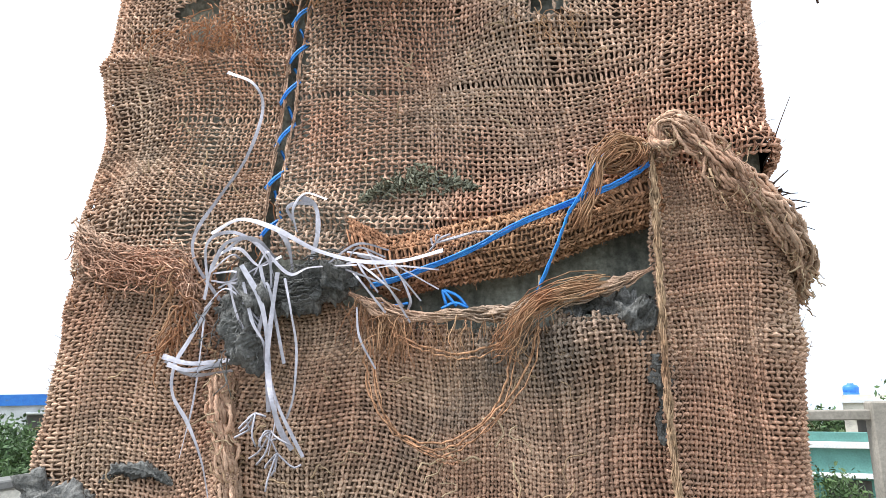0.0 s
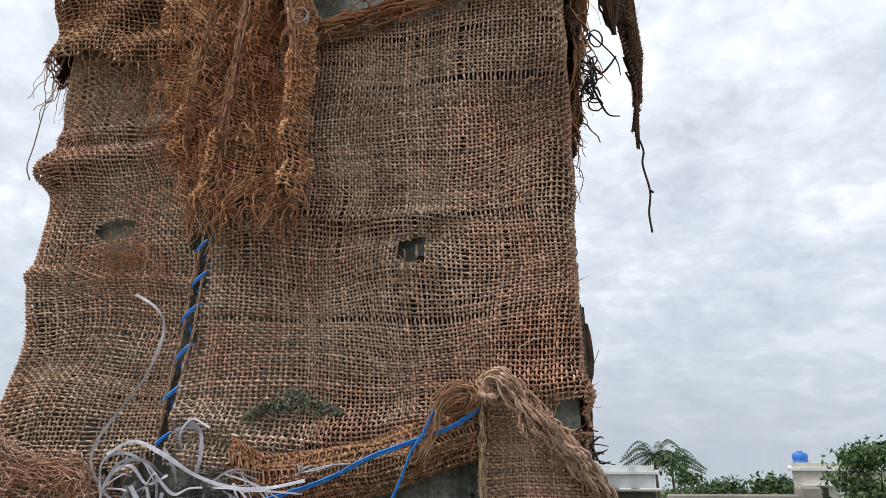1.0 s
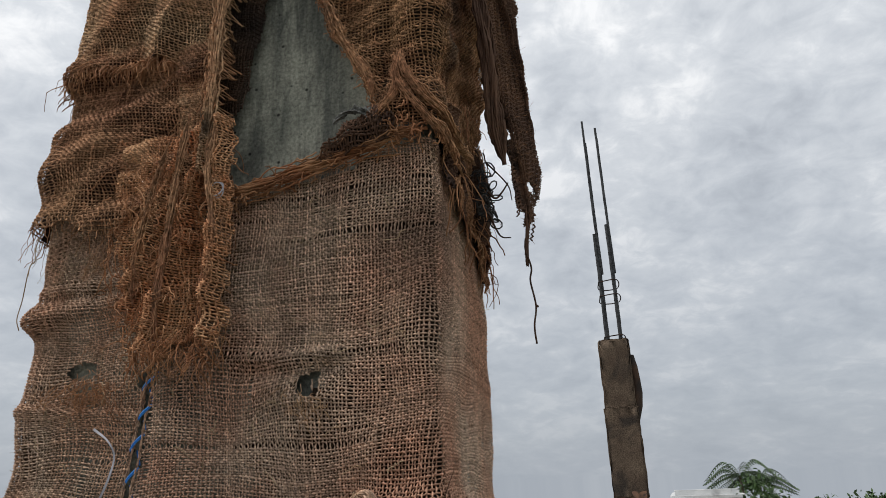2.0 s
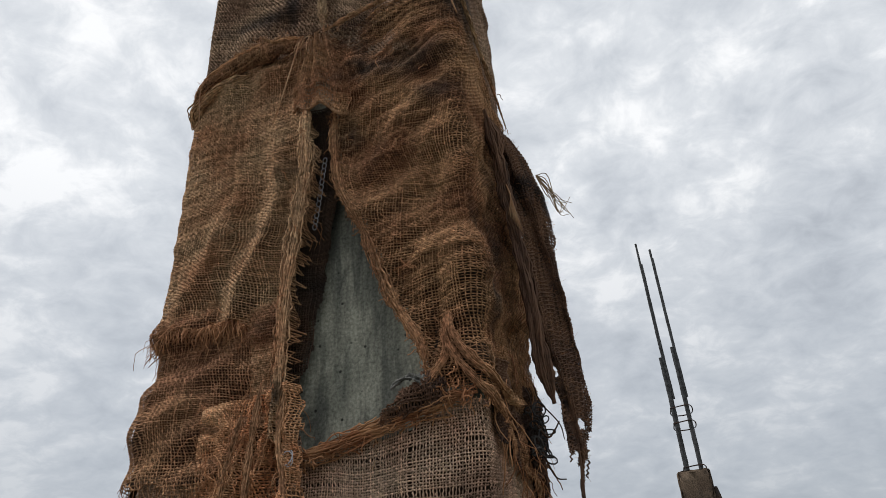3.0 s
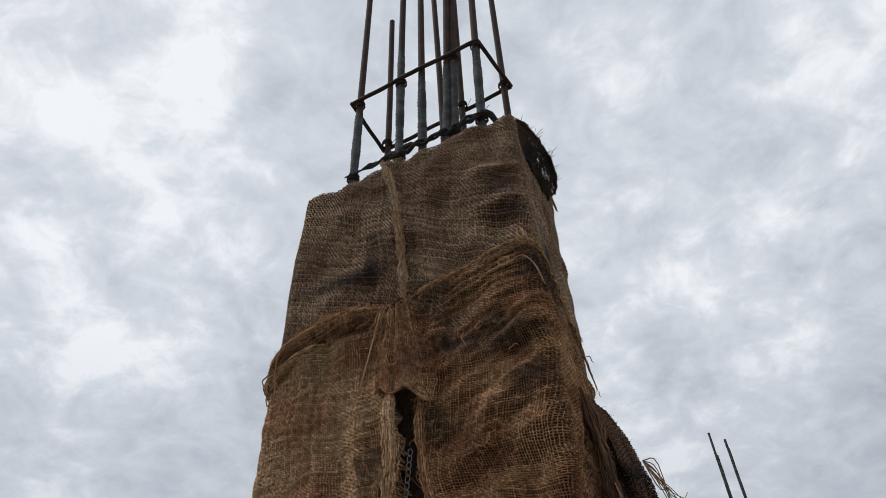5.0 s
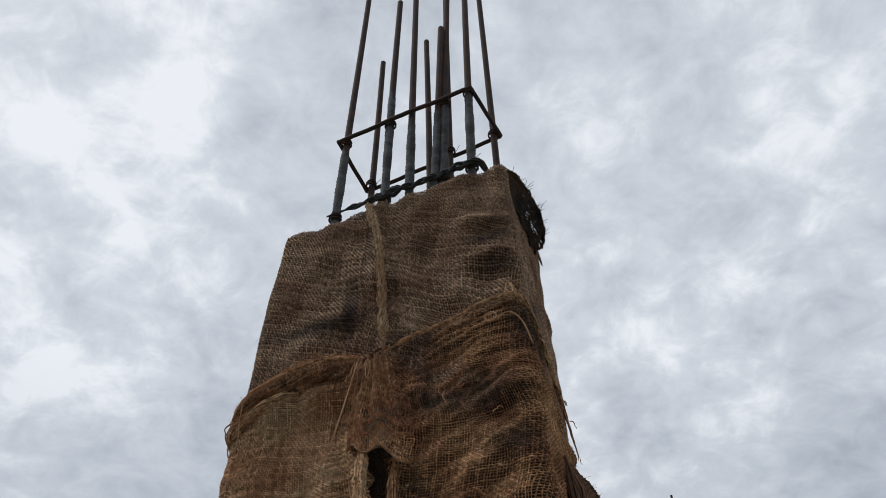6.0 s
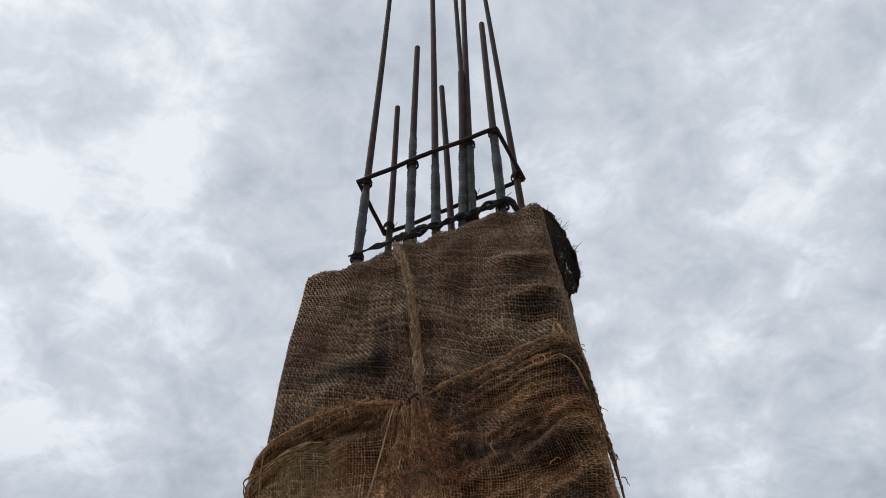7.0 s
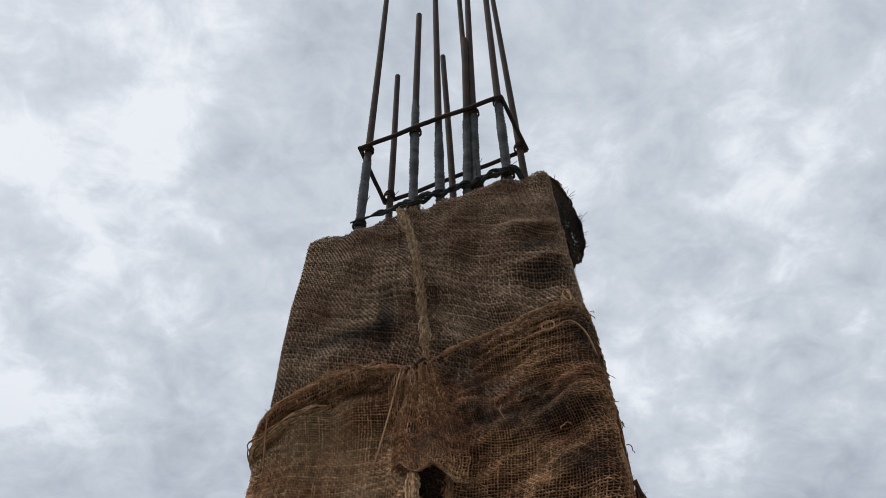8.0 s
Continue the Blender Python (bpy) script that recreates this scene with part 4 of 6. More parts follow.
def white_ribbons():
    bundle = tagged(new("ribbon_bundle"), "tangle of white shredded plastic ribbons stuck in cement", "plastic ribbon")
    rng = np.random.RandomState(12)
    rows = [  # width, distance off the face, points
        (0.0020, 0.018, [(-0.134, 1.645), (-0.114, 1.634), (-0.107, 1.615), (-0.117, 1.583), (-0.136, 1.557), (-0.151, 1.534), (-0.150, 1.515), (-0.135, 1.490)]),
        (0.0027, 0.040, [(-0.139, 1.533), (-0.119, 1.541), (-0.094, 1.533), (-0.067, 1.518), (-0.037, 1.509), (-0.011, 1.508), (0.014, 1.513)]),
        (0.0020, 0.036, [(-0.140, 1.499), (-0.142, 1.526), (-0.126, 1.533), (-0.106, 1.524), (-0.085, 1.504), (-0.070, 1.507), (-0.040, 1.507)]),
        (0.0029, 0.044, [(-0.117, 1.511), (-0.104, 1.490), (-0.098, 1.468), (-0.096, 1.444), (-0.093, 1.427), (-0.087, 1.410), (-0.079, 1.398)]),
        (0.0026, 0.042, [(-0.092, 1.505), (-0.095, 1.479), (-0.097, 1.450), (-0.095, 1.42)]),
        (0.0025, 0.030, [(-0.137, 1.488), (-0.150, 1.466), (-0.160, 1.449), (-0.160, 1.431), (-0.148, 1.413), (-0.137, 1.389), (-0.129, 1.355)]),
        (0.0030, 0.030, [(-0.169, 1.455), (-0.148, 1.450), (-0.118, 1.452)]), (0.0028, 0.034, [(-0.167, 1.452), (-0.148, 1.443), (-0.120, 1.445)]),
        (0.0013, 0.040, [(-0.087, 1.501), (-0.082, 1.479), (-0.078, 1.457), (-0.079, 1.430), (-0.083, 1.416)]),
        (0.0032, 0.032, [(-0.078, 1.553), (-0.068, 1.546), (-0.066, 1.529), (-0.070, 1.512)]), (0.0030, 0.034, [(-0.095, 1.535), (-0.086, 1.523), (-0.082, 1.506)]),
        (0.0012, 0.030, [(-0.040, 1.509), (-0.022, 1.494), (-0.011, 1.480)]), (0.0012, 0.030, [(-0.040, 1.481), (-0.038, 1.463), (-0.028, 1.444)]),
        (0.0014, 0.030, [(-0.040, 1.513), (-0.018, 1.505), (-0.007, 1.486), (-0.008, 1.478)]), (0.0014, 0.028, [(-0.141, 1.484), (-0.143, 1.452), (-0.146, 1.424), (-0.153, 1.393)]),
        (0.0022, 0.030, [(-0.068, 1.547), (-0.080, 1.549), (-0.087, 1.546), (-0.083, 1.538)]), (0.0016, 0.038, [(-0.13, 1.52), (-0.115, 1.528), (-0.10, 1.515), (-0.09, 1.49)]),
        (0.0018, 0.040, [(-0.115, 1.50), (-0.108, 1.475), (-0.100, 1.462), (-0.098, 1.45)]), (0.0012, 0.034, [(-0.06, 1.508), (-0.04, 1.520), (-0.02, 1.515)]),
        (0.0024, 0.036, [(-0.138, 1.51), (-0.128, 1.526), (-0.108, 1.527), (-0.092, 1.512)]), (0.0022, 0.040, [(-0.125, 1.50), (-0.118, 1.478), (-0.108, 1.462)]), (0.0020, 0.040, [(-0.104, 1.51), (-0.10, 1.49), (-0.104, 1.465)]),
        (0.0026, 0.038, [(-0.165, 1.450), (-0.150, 1.446), (-0.128, 1.449)]), (0.0018, 0.040, [(-0.094, 1.44), (-0.090, 1.42), (-0.094, 1.395)]), (0.0018, 0.040, [(-0.095, 1.44), (-0.087, 1.42), (-0.072, 1.394)]),
        (0.0015, 0.036, [(-0.06, 1.55), (-0.075, 1.555), (-0.083, 1.545), (-0.08, 1.53)]), (0.0022, 0.034, [(-0.142, 1.49), (-0.136, 1.515), (-0.12, 1.522), (-0.105, 1.51), (-0.09, 1.515)])]
    for width, out, pts in rows:
        n = 8 * len(pts)
        outs = np.full(len(pts), out) + rng.uniform(-0.004, 0.004, len(pts))
        outs[-1] -= 0.006
        mid = curve(front(pts, outs), n)
        put("ribbon", ribbon_mesh(mid, width * 0.5, rng), bundle)
    for _ in range(9):  # fine strands fanning out where the bundle meets the blue rope
        x0, x1 = rng.uniform(-0.050, -0.030), rng.uniform(-0.030, 0.012)
        z0, z1 = rng.uniform(1.500, 1.520), rng.uniform(1.468, 1.512)
        pts = [(x0, z0), ((x0 + x1) / 2 + rng.uniform(-0.006, 0.006), (z0 + z1) / 2 + rng.uniform(0.0, 0.012)), (x1, z1)]
        put("ribbon", ribbon_mesh(curve(front(pts, np.array([0.030, 0.034, 0.026])), 16), rng.uniform(0.0004, 0.0008), rng), bundle)
    for _ in range(8):  # thin shreds wound over the lump
        x0, z0 = rng.uniform(-0.145, -0.10), rng.uniform(1.455, 1.51)
        pts = [(x0, z0), (x0 + rng.uniform(0.005, 0.02), z0 + rng.uniform(-0.01, 0.022)), (x0 + rng.uniform(0.01, 0.045), z0 + rng.uniform(-0.03, 0.012))]
        put("ribbon", ribbon_mesh(curve(front(pts, np.array([0.032, 0.040, 0.034])), 16), rng.uniform(0.0004, 0.0011), rng), bundle)
    wisps = []
    for end in ((-0.079, 1.398), (-0.083, 1.41), (0.014, 1.513), (-0.093, 1.42)):
        for _ in range(6):
            d = rng.randn(3) * (0.010, 0.006, 0.007) + (0.0, 0.0, -0.010 if end[1] < 1.45 else 0.0) + np.array((0.006 if end[0] > 0 else 0.0, 0, 0))
            p = np.array([end[0], -0.036, end[1]])
            wisps.append(curve([p, p + d * 0.6 + rng.randn(3) * 0.002, p + d], 6))
    strand_part("split_end", wisps, [0.0006] * len(wisps), PLASTIC_WHITE, bundle, "finely split ribbon ends", many=True)


def lumpy(name, line, radii, mat, label, category, seed, rough=0.25, sides=44):
    """A rough lump along a line: a thick, creased and crumbly tube with closed ends."""
    n = 120
    mid, r = curve(line, n), np.interp(np.linspace(0, 1, n), np.linspace(0, 1, len(radii)), radii)
    r = r * np.sqrt(np.clip(np.minimum(np.arange(n), np.arange(n)[::-1]) / 7.0, 0.02, 1))
    v, q = tubes([mid], [r], sides)
    c = np.repeat(mid, sides, 0)
    for i, p in enumerate(v):
        along, round_it = (i // sides) / n, (i % sides) / sides * 6.283
        crease = abs(math.sin(round_it * 2.5 + along * 9 + 2.2 * noise.noise(Vector(p * 60) + Vector((seed * 3.1, 0, 0)))))
        k = 0.55 * (0.45 - crease ** 0.5) + noise.fractal(Vector(p * 45) + Vector((seed, 0, 0)), 0.9, 2.1, 6)
        k += 0.4 * (0.5 - abs(noise.noise(Vector(p * 90) + Vector((0, seed, 0)))) * 2) + 0.22 * noise.noise(Vector(p * 420)) + 0.16 * noise.noise(Vector(p * 900))
        v[i] = c[i] + (p - c[i]) * max(0.3, 1 + rough * 1.5 * k)
    return tagged(put(name, mesh_of(name, v, q, mat)), label, category, "cement lumps on the burlap")


def cement_rags():
    """Cement-soaked shreds laid over the lump."""
    rng = np.random.RandomState(29)
    rag = tagged(new("cement_soaked_rag"), "cement-soaked shreds of cloth round the hardened lump", "cement")
    base = np.array(front([(-0.134, 1.474), (-0.112, 1.494), (-0.085, 1.496), (-0.060, 1.500), (-0.036, 1.504)], (0.020, 0.034, 0.032, 0.028, 0.020)))
    mid = curve(base, 60)
    lines, tails = [], []
    for _ in range(170):
        j, m = rng.randint(0, 40), rng.randint(8, 20)
        off = rng.randn(3) * (0.002, 0.002, 0.006) + np.array([0, 0.004, 0])
        lines.append(mid[j:j + m] + off + np.cumsum(rng.randn(m, 3) * 0.0007, axis=0))
    for _ in range(55):
        p = np.array([-0.112, -0.034, 1.476]) + rng.randn(3) * (0.010, 0.004, 0.012)
        tails.append(hanging(p, (0, -1, 0), rng.uniform(0.010, 0.028), rng, 9, 0.3, 1.3))
    tagged(put("shred", mesh_of("shred", *tubes(lines, [rng.uniform(0.0002, 0.0007) for _ in lines], 4, 0.5), CEMENT), rag), kind="stuff")
    tagged(put("hanging_tail", mesh_of("hanging_tail", *tubes(tails, [rng.uniform(0.0002, 0.0006) for _ in tails], 4, 0.5), CEMENT), rag, "grey stiff tails below the lump"), kind="stuff")


def stray_yarns():
    """Single yarns that lie loose on the wraps."""
    rng = np.random.RandomState(37)
    for label, x0, x1, z0, z1, count, mat, out in (("stray pale yarns lying on the middle burlap", -0.22, 0.19, 1.56, 1.87, 70, FIBRE_PALE, 0.010), ("stray yarns on the lower burlap", -0.22, 0.12, 1.36, 1.45, 45, FIBRE_PALE, 0.020),
                                                    ("stray yarns on the hanging drapes", -0.2, 0.2, 2.0, 2.46, 60, FIBRE_RED, 0.020), ("stray yarns on the slanting drape", 0.10, 0.2, 1.96, 2.3, 60, FIBRE_RED, 0.022)):
        ob = tagged(new("stray_yarns"), label, "yarn")
        lines = []
        for _ in range(count):
            p, a = np.array([rng.uniform(x0, x1), -out, rng.uniform(z0, z1)]), rng.uniform(0, 6.283)
            if mat is FIBRE_RED and -0.02 < p[0] < 0.15 and p[2] < 2.3 - 2.3 * (p[0] - 0.03):
                continue
            line = [p]
            for _ in range(9):
                a += rng.randn() * 0.55
                p = p + np.array([math.cos(a), rng.randn() * 0.25, math.sin(a) - 0.25]) * rng.uniform(0.0012, 0.0034)
                line.append(p)
            lines.append(line)
        tagged(put("yarn", mesh_of("yarn", *tubes(lines, [rng.uniform(0.0003, 0.0008) for _ in lines], 4, 0.6), mat), ob), kind="stuff")


def cement_lumps():
    lumpy("cement_lump", front([(-0.128, 1.476), (-0.110, 1.490), (-0.085, 1.492), (-0.060, 1.496), (-0.038, 1.501)], (0.016, 0.024, 0.022, 0.020, 0.014)), (0.006, 0.011, 0.013, 0.012, 0.009), CEMENT,
          "hardened grey cement lump with plastic ribbons stuck in it", "cement", 1, 0.8)
    lumpy("cement_lump", front([(-0.112, 1.486), (-0.116, 1.470), (-0.106, 1.452), (-0.098, 1.446)], (0.026, 0.030, 0.028, 0.022)), (0.004, 0.006, 0.005, 0.003), CEMENT,
          "grey cement-soaked rag end below the lump", "cement", 2, 1.0)
    lumpy("cement_lump", [(-0.262, 0.03, 1.375), (-0.250, -0.012, 1.375), (-0.225, -0.026, 1.364), (-0.19, -0.024, 1.352), (-0.15, -0.018, 1.335)], (0.006, 0.008, 0.008, 0.010, 0.009), CEMENT,
          "grey mortar splash set on the lower burlap", "cement", 3, 0.95)
    lumpy("cement_lump", front([(-0.212, 1.377), (-0.195, 1.386), (-0.172, 1.384), (-0.158, 1.377)], 0.012), (0.003, 0.006, 0.005, 0.002), CEMENT, "small grey mortar splash on the burlap", "cement", 4, 0.8)
    lumpy("cement_lump", front([(0.078, 1.474), (0.095, 1.476), (0.115, 1.474), (0.134, 1.466)], (0.012, 0.014, 0.014, 0.012)), (0.004, 0.010, 0.013, 0.012), CEMENT,
          "cement-crusted burlap fold beside the flap", "cement", 5, 0.7)
    lumpy("cement_lump", front([(0.128, 1.45), (0.134, 1.43), (0.132, 1.40)], (0.012, 0.012, 0.010)), (0.007, 0.004, 0.002), CEMENT, "grey cement smear on dense burlap", "cement", 6, 0.9)
    rng = np.random.RandomState(57)
    smear = tagged(new("cement_smear"), "greenish dried cement crumbs caught in the weave", "cement")
    crumbs = []
    for _ in range(330):
        t = rng.rand()
        p = np.array([-0.042 + 0.076 * t, -0.004 - 0.003 * rng.rand(), 1.551 + 0.010 * math.sin(t * 3.0) + rng.randn() * 0.0042 * math.sin(t * 2.9 + 0.15)])
        crumbs.append([p, p + rng.randn(3) * 0.0011, p + rng.randn(3) * 0.0022])
    tagged(put("crumb", mesh_of("crumb", *tubes(crumbs, [rng.uniform(0.0004, 0.0011) for _ in crumbs], 5, 0.8), CEMENT_GREEN), smear), kind="stuff")


def frayed_edge():
    """The twisted, torn edge below the bare strip, with golden fibre hanging from it."""
    edge = tagged(new("twisted_burlap_edge"), "twisted torn burlap edge with golden fibres hanging below the bare concrete", "burlap")
    line = front([(-0.045, 1.490), (-0.025, 1.479), (-0.004, 1.474), (0.027, 1.474), (0.056, 1.475), (0.074, 1.482), (0.087, 1.480), (0.110, 1.487), (0.133, 1.496)],
                 (0.022, 0.022, 0.022, 0.022, 0.022, 0.024, 0.024, 0.022, 0.018))
    lines, radii = twisted(line, 0.0036, 3, 120, 170, 0.5, 3, 13)
    strand_part("twist", lines, radii, JUTE_LOWER, edge, many=True)
    rng = np.random.RandomState(31)
    hang = loose_ends(front([(-0.045, 1.484), (-0.02, 1.474), (-0.012, 1.47)], 0.02), 100, 0.026, rng, 0.004, share=0.4, curl=0.7)
    hang += loose_ends(front([(0.02, 1.470), (0.045, 1.472), (0.07, 1.476)], 0.024), 50, 0.016, rng, 0.004, share=0.4, curl=0.7)
    hang += loose_ends(front([(-0.01, 1.472), (0.02, 1.470)], 0.02), 25, 0.025, rng, 0.004, share=0.5)
    strand_part("golden_fringe", hang, [rng.uniform(0.00015, 0.0004) for _ in hang], FIBRE_GOLD, edge, "golden combed-out fibre", taper=0.5, many=True)
    bundle = []
    for k in range(46):
        a = rng.randn(3) * (0.0025, 0.003, 0.003)
        bundle.append(curve(np.array(front([(0.105, 1.488), (0.080, 1.484), (0.062, 1.474), (0.052 + rng.uniform(-0.006, 0.006), 1.460), (0.050 + rng.uniform(-0.010, 0.010), 1.452)], (0.022, 0.028, 0.030, 0.028, 0.024))) + a, 16) + np.cumsum(rng.randn(16, 3) * 0.0009, axis=0))
    strand_part("fibre_hank", bundle, [0.0004] * len(bundle), FIBRE_GOLD, edge, "loose hank of golden fibre", taper=0.5, many=True)
    for pts in ([(-0.035, 1.460), (-0.032, 1.430), (-0.014, 1.407), (0.016, 1.403), (0.043, 1.422), (0.054, 1.455)], [(-0.033, 1.470), (-0.024, 1.420), (0.003, 1.398), (0.033, 1.410), (0.060, 1.441), (0.068, 1.468)],
                [(-0.02, 1.47), (-0.012, 1.462), (0.02, 1.452), (0.05, 1.458)], [(0.0, 1.40), (0.012, 1.394), (0.02, 1.395)]):
        mid = curve(front(pts, 0.024), 40)
        strand_part("yarn_loop", [mid + rng.randn(40, 3) * 0.0005, mid + np.array([0.002, 0, -0.003]) + rng.randn(40, 3) * 0.0006], [0.0006, 0.0004], JUTE_RED, edge, "sagging loop of yarn")
    knot = []
    for k in range(70):
        a = np.linspace(0, rng.uniform(1.5, 4.0), 14) + rng.uniform(0, 6.283)
        r, c = rng.uniform(0.004, 0.011), rng.randn(2) * (0.004, 0.003)
        knot.append(np.stack([0.119 + c[0] + r * np.cos(a), -0.022 - 0.006 * rng.rand() - 0.004 * np.sin(a * 1.3), 1.559 + c[1] + 0.75 * r * np.sin(a)], -1))
    for k in range(30):
        w = rng.randn(3) * (0.002, 0.002, 0.002)
        knot.append(curve(np.array([(0.131, -0.020, 1.565), (0.118, -0.032, 1.566 + rng.uniform(-0.006, 0.004)), (0.106, -0.030, 1.553), (0.101 + rng.uniform(-0.004, 0.004), -0.030, 1.538), (0.096 + rng.uniform(-0.006, 0.003), -0.029, 1.52)]) + w, 14) + np.cumsum(rng.randn(14, 3) * 0.0006, axis=0))
    strand_part("fibre_knot", knot, [0.00045] * len(knot), FIBRE_GOLD, edge, "golden fibre knot holding the blue rope", many=True)


def corner_rope():
    """The rolled burlap rope over the top of the flap."""
    rope = tagged(new("burlap_rope"), "burlap twisted into a thick rope round the column corner", "rope")
    line = [(0.138, -0.018, 1.563), (0.143, -0.030, 1.573), (0.156, -0.032, 1.566), (0.172, -0.032, 1.547), (0.186, -0.028, 1.531), (0.200, -0.022, 1.517), (0.211, -0.008, 1.502), (0.216, 0.02, 1.488), (0.217, 0.10, 1.475), (0.214, 0.2, 1.47)]
    lines, radii = twisted(line, 0.0066, 3, 75, 190, 0.6, 9, 16)
    strand_part("twist", lines, radii, JUTE_LOWER, rope, many=True)
    a = np.linspace(0, 5.4, 26)
    ring = np.stack([0.147 + 0.009 * np.cos(a), -0.030 - 0.003 * np.sin(a * 2), 1.568 + 0.0085 * np.sin(a)], -1)
    lines, radii = twisted(ring, 0.0042, 2, 300, 60, 0.15, 4)
    strand_part("loop", lines, radii, JUTE_TAN, rope, "small loop where the rope begins", many=True)
    rng = np.random.RandomState(15)
    hair = loose_ends(line, 300, 0.013, rng, 0.006, share=0.9, curl=1.9)
    strand_part("frayed_yarn", hair, [rng.uniform(0.0003, 0.0008) for _ in hair], FIBRE_PALE, rope, "short frayed yarns", taper=0.5, many=True)
    bits = []
    for _ in range(16):
        p = np.array([0.206, 0.01, 1.528]) + rng.randn(3) * (0.004, 0.015, 0.008)
        d = np.array([0.009, 0.0, 0.0]) + rng.randn(3) * (0.004, 0.007, 0.005)
        bits.append(curve([p, p + d * 0.6 + rng.randn(3) * 0.003, p + d], 7))
    bits.append(curve([(0.203, 0.0, 1.560), (0.209, -0.002, 1.576), (0.217, -0.003, 1.594)], 8))
    strand_part("dark_scrap", bits, [rng.uniform(0.0005, 0.0010) for _ in bits[:-1]] + [0.0005], JUTE_SOOT, rope, "dark sooty scraps sticking out", taper=0.4, many=True)


def left_fray():
    fray = tagged(new("frayed_burlap_end"), "tangled reddish frayed burlap end on the column edge", "burlap")
    rng = np.random.RandomState(41)
    line = [(-0.262, 0.03, 1.545), (-0.250, -0.012, 1.535), (-0.222, -0.022, 1.520), (-0.191, -0.022, 1.512), (-0.163, -0.022, 1.508), (-0.150, -0.02, 1.490)]
    line = [(x * 0.955, y, z) for x, y, z in line]
    hair = loose_ends(line, 130, 0.017, rng, 0.006, share=0.5, curl=1.6)
    for _ in range(150):
        i = rng.uniform(0, 0.72)
        mid = curve(line, 40)
        j = int(i * 40)
        hair.append(mid[j:j + 11] + rng.randn(3) * (0.002, 0.003, 0.008) + rng.randn(11, 3) * 0.0012)
    strand_part("yarn_tangle", hair, [rng.uniform(0.0003, 0.0008) for _ in hair], JUTE_MIDDLE, fray, "tangle of reddish yarn", many=True, taper=0.6)
    gold = loose_ends([(-0.160, -0.024, 1.512), (-0.150, -0.022, 1.485), (-0.165, -0.02, 1.46)], 60, 0.03, rng, 0.006, curl=1.2)
    strand_part("golden_fibre", gold, [0.0007] * 60, FIBRE_GOLD, fray, "golden loose fibre", many=True, taper=0.5)
    out = [curve([(-0.262, 0.05, 1.412), (-0.272, 0.03, 1.409), (-0.283, 0.02, 1.404)], 6), curve([(-0.262, 0.05, 1.415), (-0.27, 0.03, 1.42), (-0.274, 0.02, 1.424)], 6), curve([(-0.26, 0.05, 1.40), (-0.27, 0.03, 1.402), (-0.277, 0.02, 1.40)], 6),
           curve([(-0.262, 0.05, 1.50), (-0.268, 0.03, 1.49), (-0.272, 0.03, 1.47)], 6)]
    strand_part("stray_end", out, [0.0016, 0.001, 0.001, 0.001], FIBRE_RED, fray, "stray ends past the edge", taper=0.4, many=True)


def torn_hole_yarns():
    rng = np.random.RandomState(77)
    for name, cx, cz, count, r, mat in (("torn_yarns", -0.158, 1.685, 120, 0.020, FIBRE_RED), ("torn_yarns", 0.082, 1.660, 40, 0.014, FIBRE_GOLD), ("torn_yarns", -0.185, 1.83, 40, 0.02, FIBRE_PALE), ("torn_yarns", -0.165, 1.815, 30, 0.012, FIBRE_GOLD)):
        lines = []
        for _ in range(count):
            p = np.array([cx + rng.randn() * r, -0.007, cz + rng.randn() * r * 0.5])
            lines.append(hanging(p, (0, -1, 0), rng.uniform(0.012, 0.04), rng, 8, 0.4, 1.8))
        ob = tagged(new(name), "loose pulled yarns round a tear in the burlap", "yarn")
        strand_part("pulled_yarn", lines, [rng.uniform(0.0002, 0.0005) for _ in lines], mat, ob, many=True, taper=0.6)
    wire = tagged(new("loose_string"), "thin grey string hanging off the burlap edge", "string")
    strand_part("strand", [curve([(-0.240, -0.005, 1.87), (-0.245, -0.008, 1.845), (-0.241, -0.01, 1.828), (-0.250, -0.006, 1.826), (-0.248, -0.01, 1.812), (-0.260, 0.0, 1.788), (-0.263, 0.0, 1.768), (-0.258, 0.0, 1.755)], 40)], [0.0007], FIBRE_PALE, wire)


def top_hem():
    hem = tagged(new("frayed_hem"), "reddish frayed hem along the upper edge of the middle burlap", "burlap")
    line = front([(-0.012, 1.872), (0.02, 1.876), (0.055, 1.883), (0.097, 1.893), (0.144, 1.903), (0.176, 1.912), (0.206, 1.912)], 0.012)
    rng = np.random.RandomState(51)
    lines, radii = twisted(line, 0.0048, 5, 60, 130, 0.35, 6)
    strand_part("rolled_yarn", lines, radii, FIBRE_RED, hem, many=True)
    mid = curve(line, 60)
    loose = []
    for _ in range(90):
        j = rng.randint(0, 44)
        loose.append(mid[j:j + 14] + rng.randn(3) * (0.002, 0.003, 0.006) + np.cumsum(rng.randn(14, 3) * 0.0011, axis=0))
    loose += loose_ends(line, 60, 0.022, rng, 0.004, curl=1.6)
    strand_part("loose_yarn", loose, [rng.uniform(0.0005, 0.0011) for _ in loose], FIBRE_RED, hem, "looped loose yarn", many=True)
    a = np.linspace(0, 6.283, 26)
    ring = tagged(put("plastic_ring", mesh_of("plastic_ring", *tubes([np.stack([-0.006 + 0.0065 * np.cos(a), -0.036 + 0.003 * np.sin(a), 1.868 + 0.0085 * np.sin(a)], -1), np.stack([-0.004 + 0.0055 * np.cos(a + 1), -0.038 - 0.002 * np.sin(a), 1.866 + 0.008 * np.sin(a + 1)], -1)], [0.0008, 0.0006], 5, 1.0), PLASTIC_WHITE)),
                  "small white plastic ring tied to the burlap", "ring")


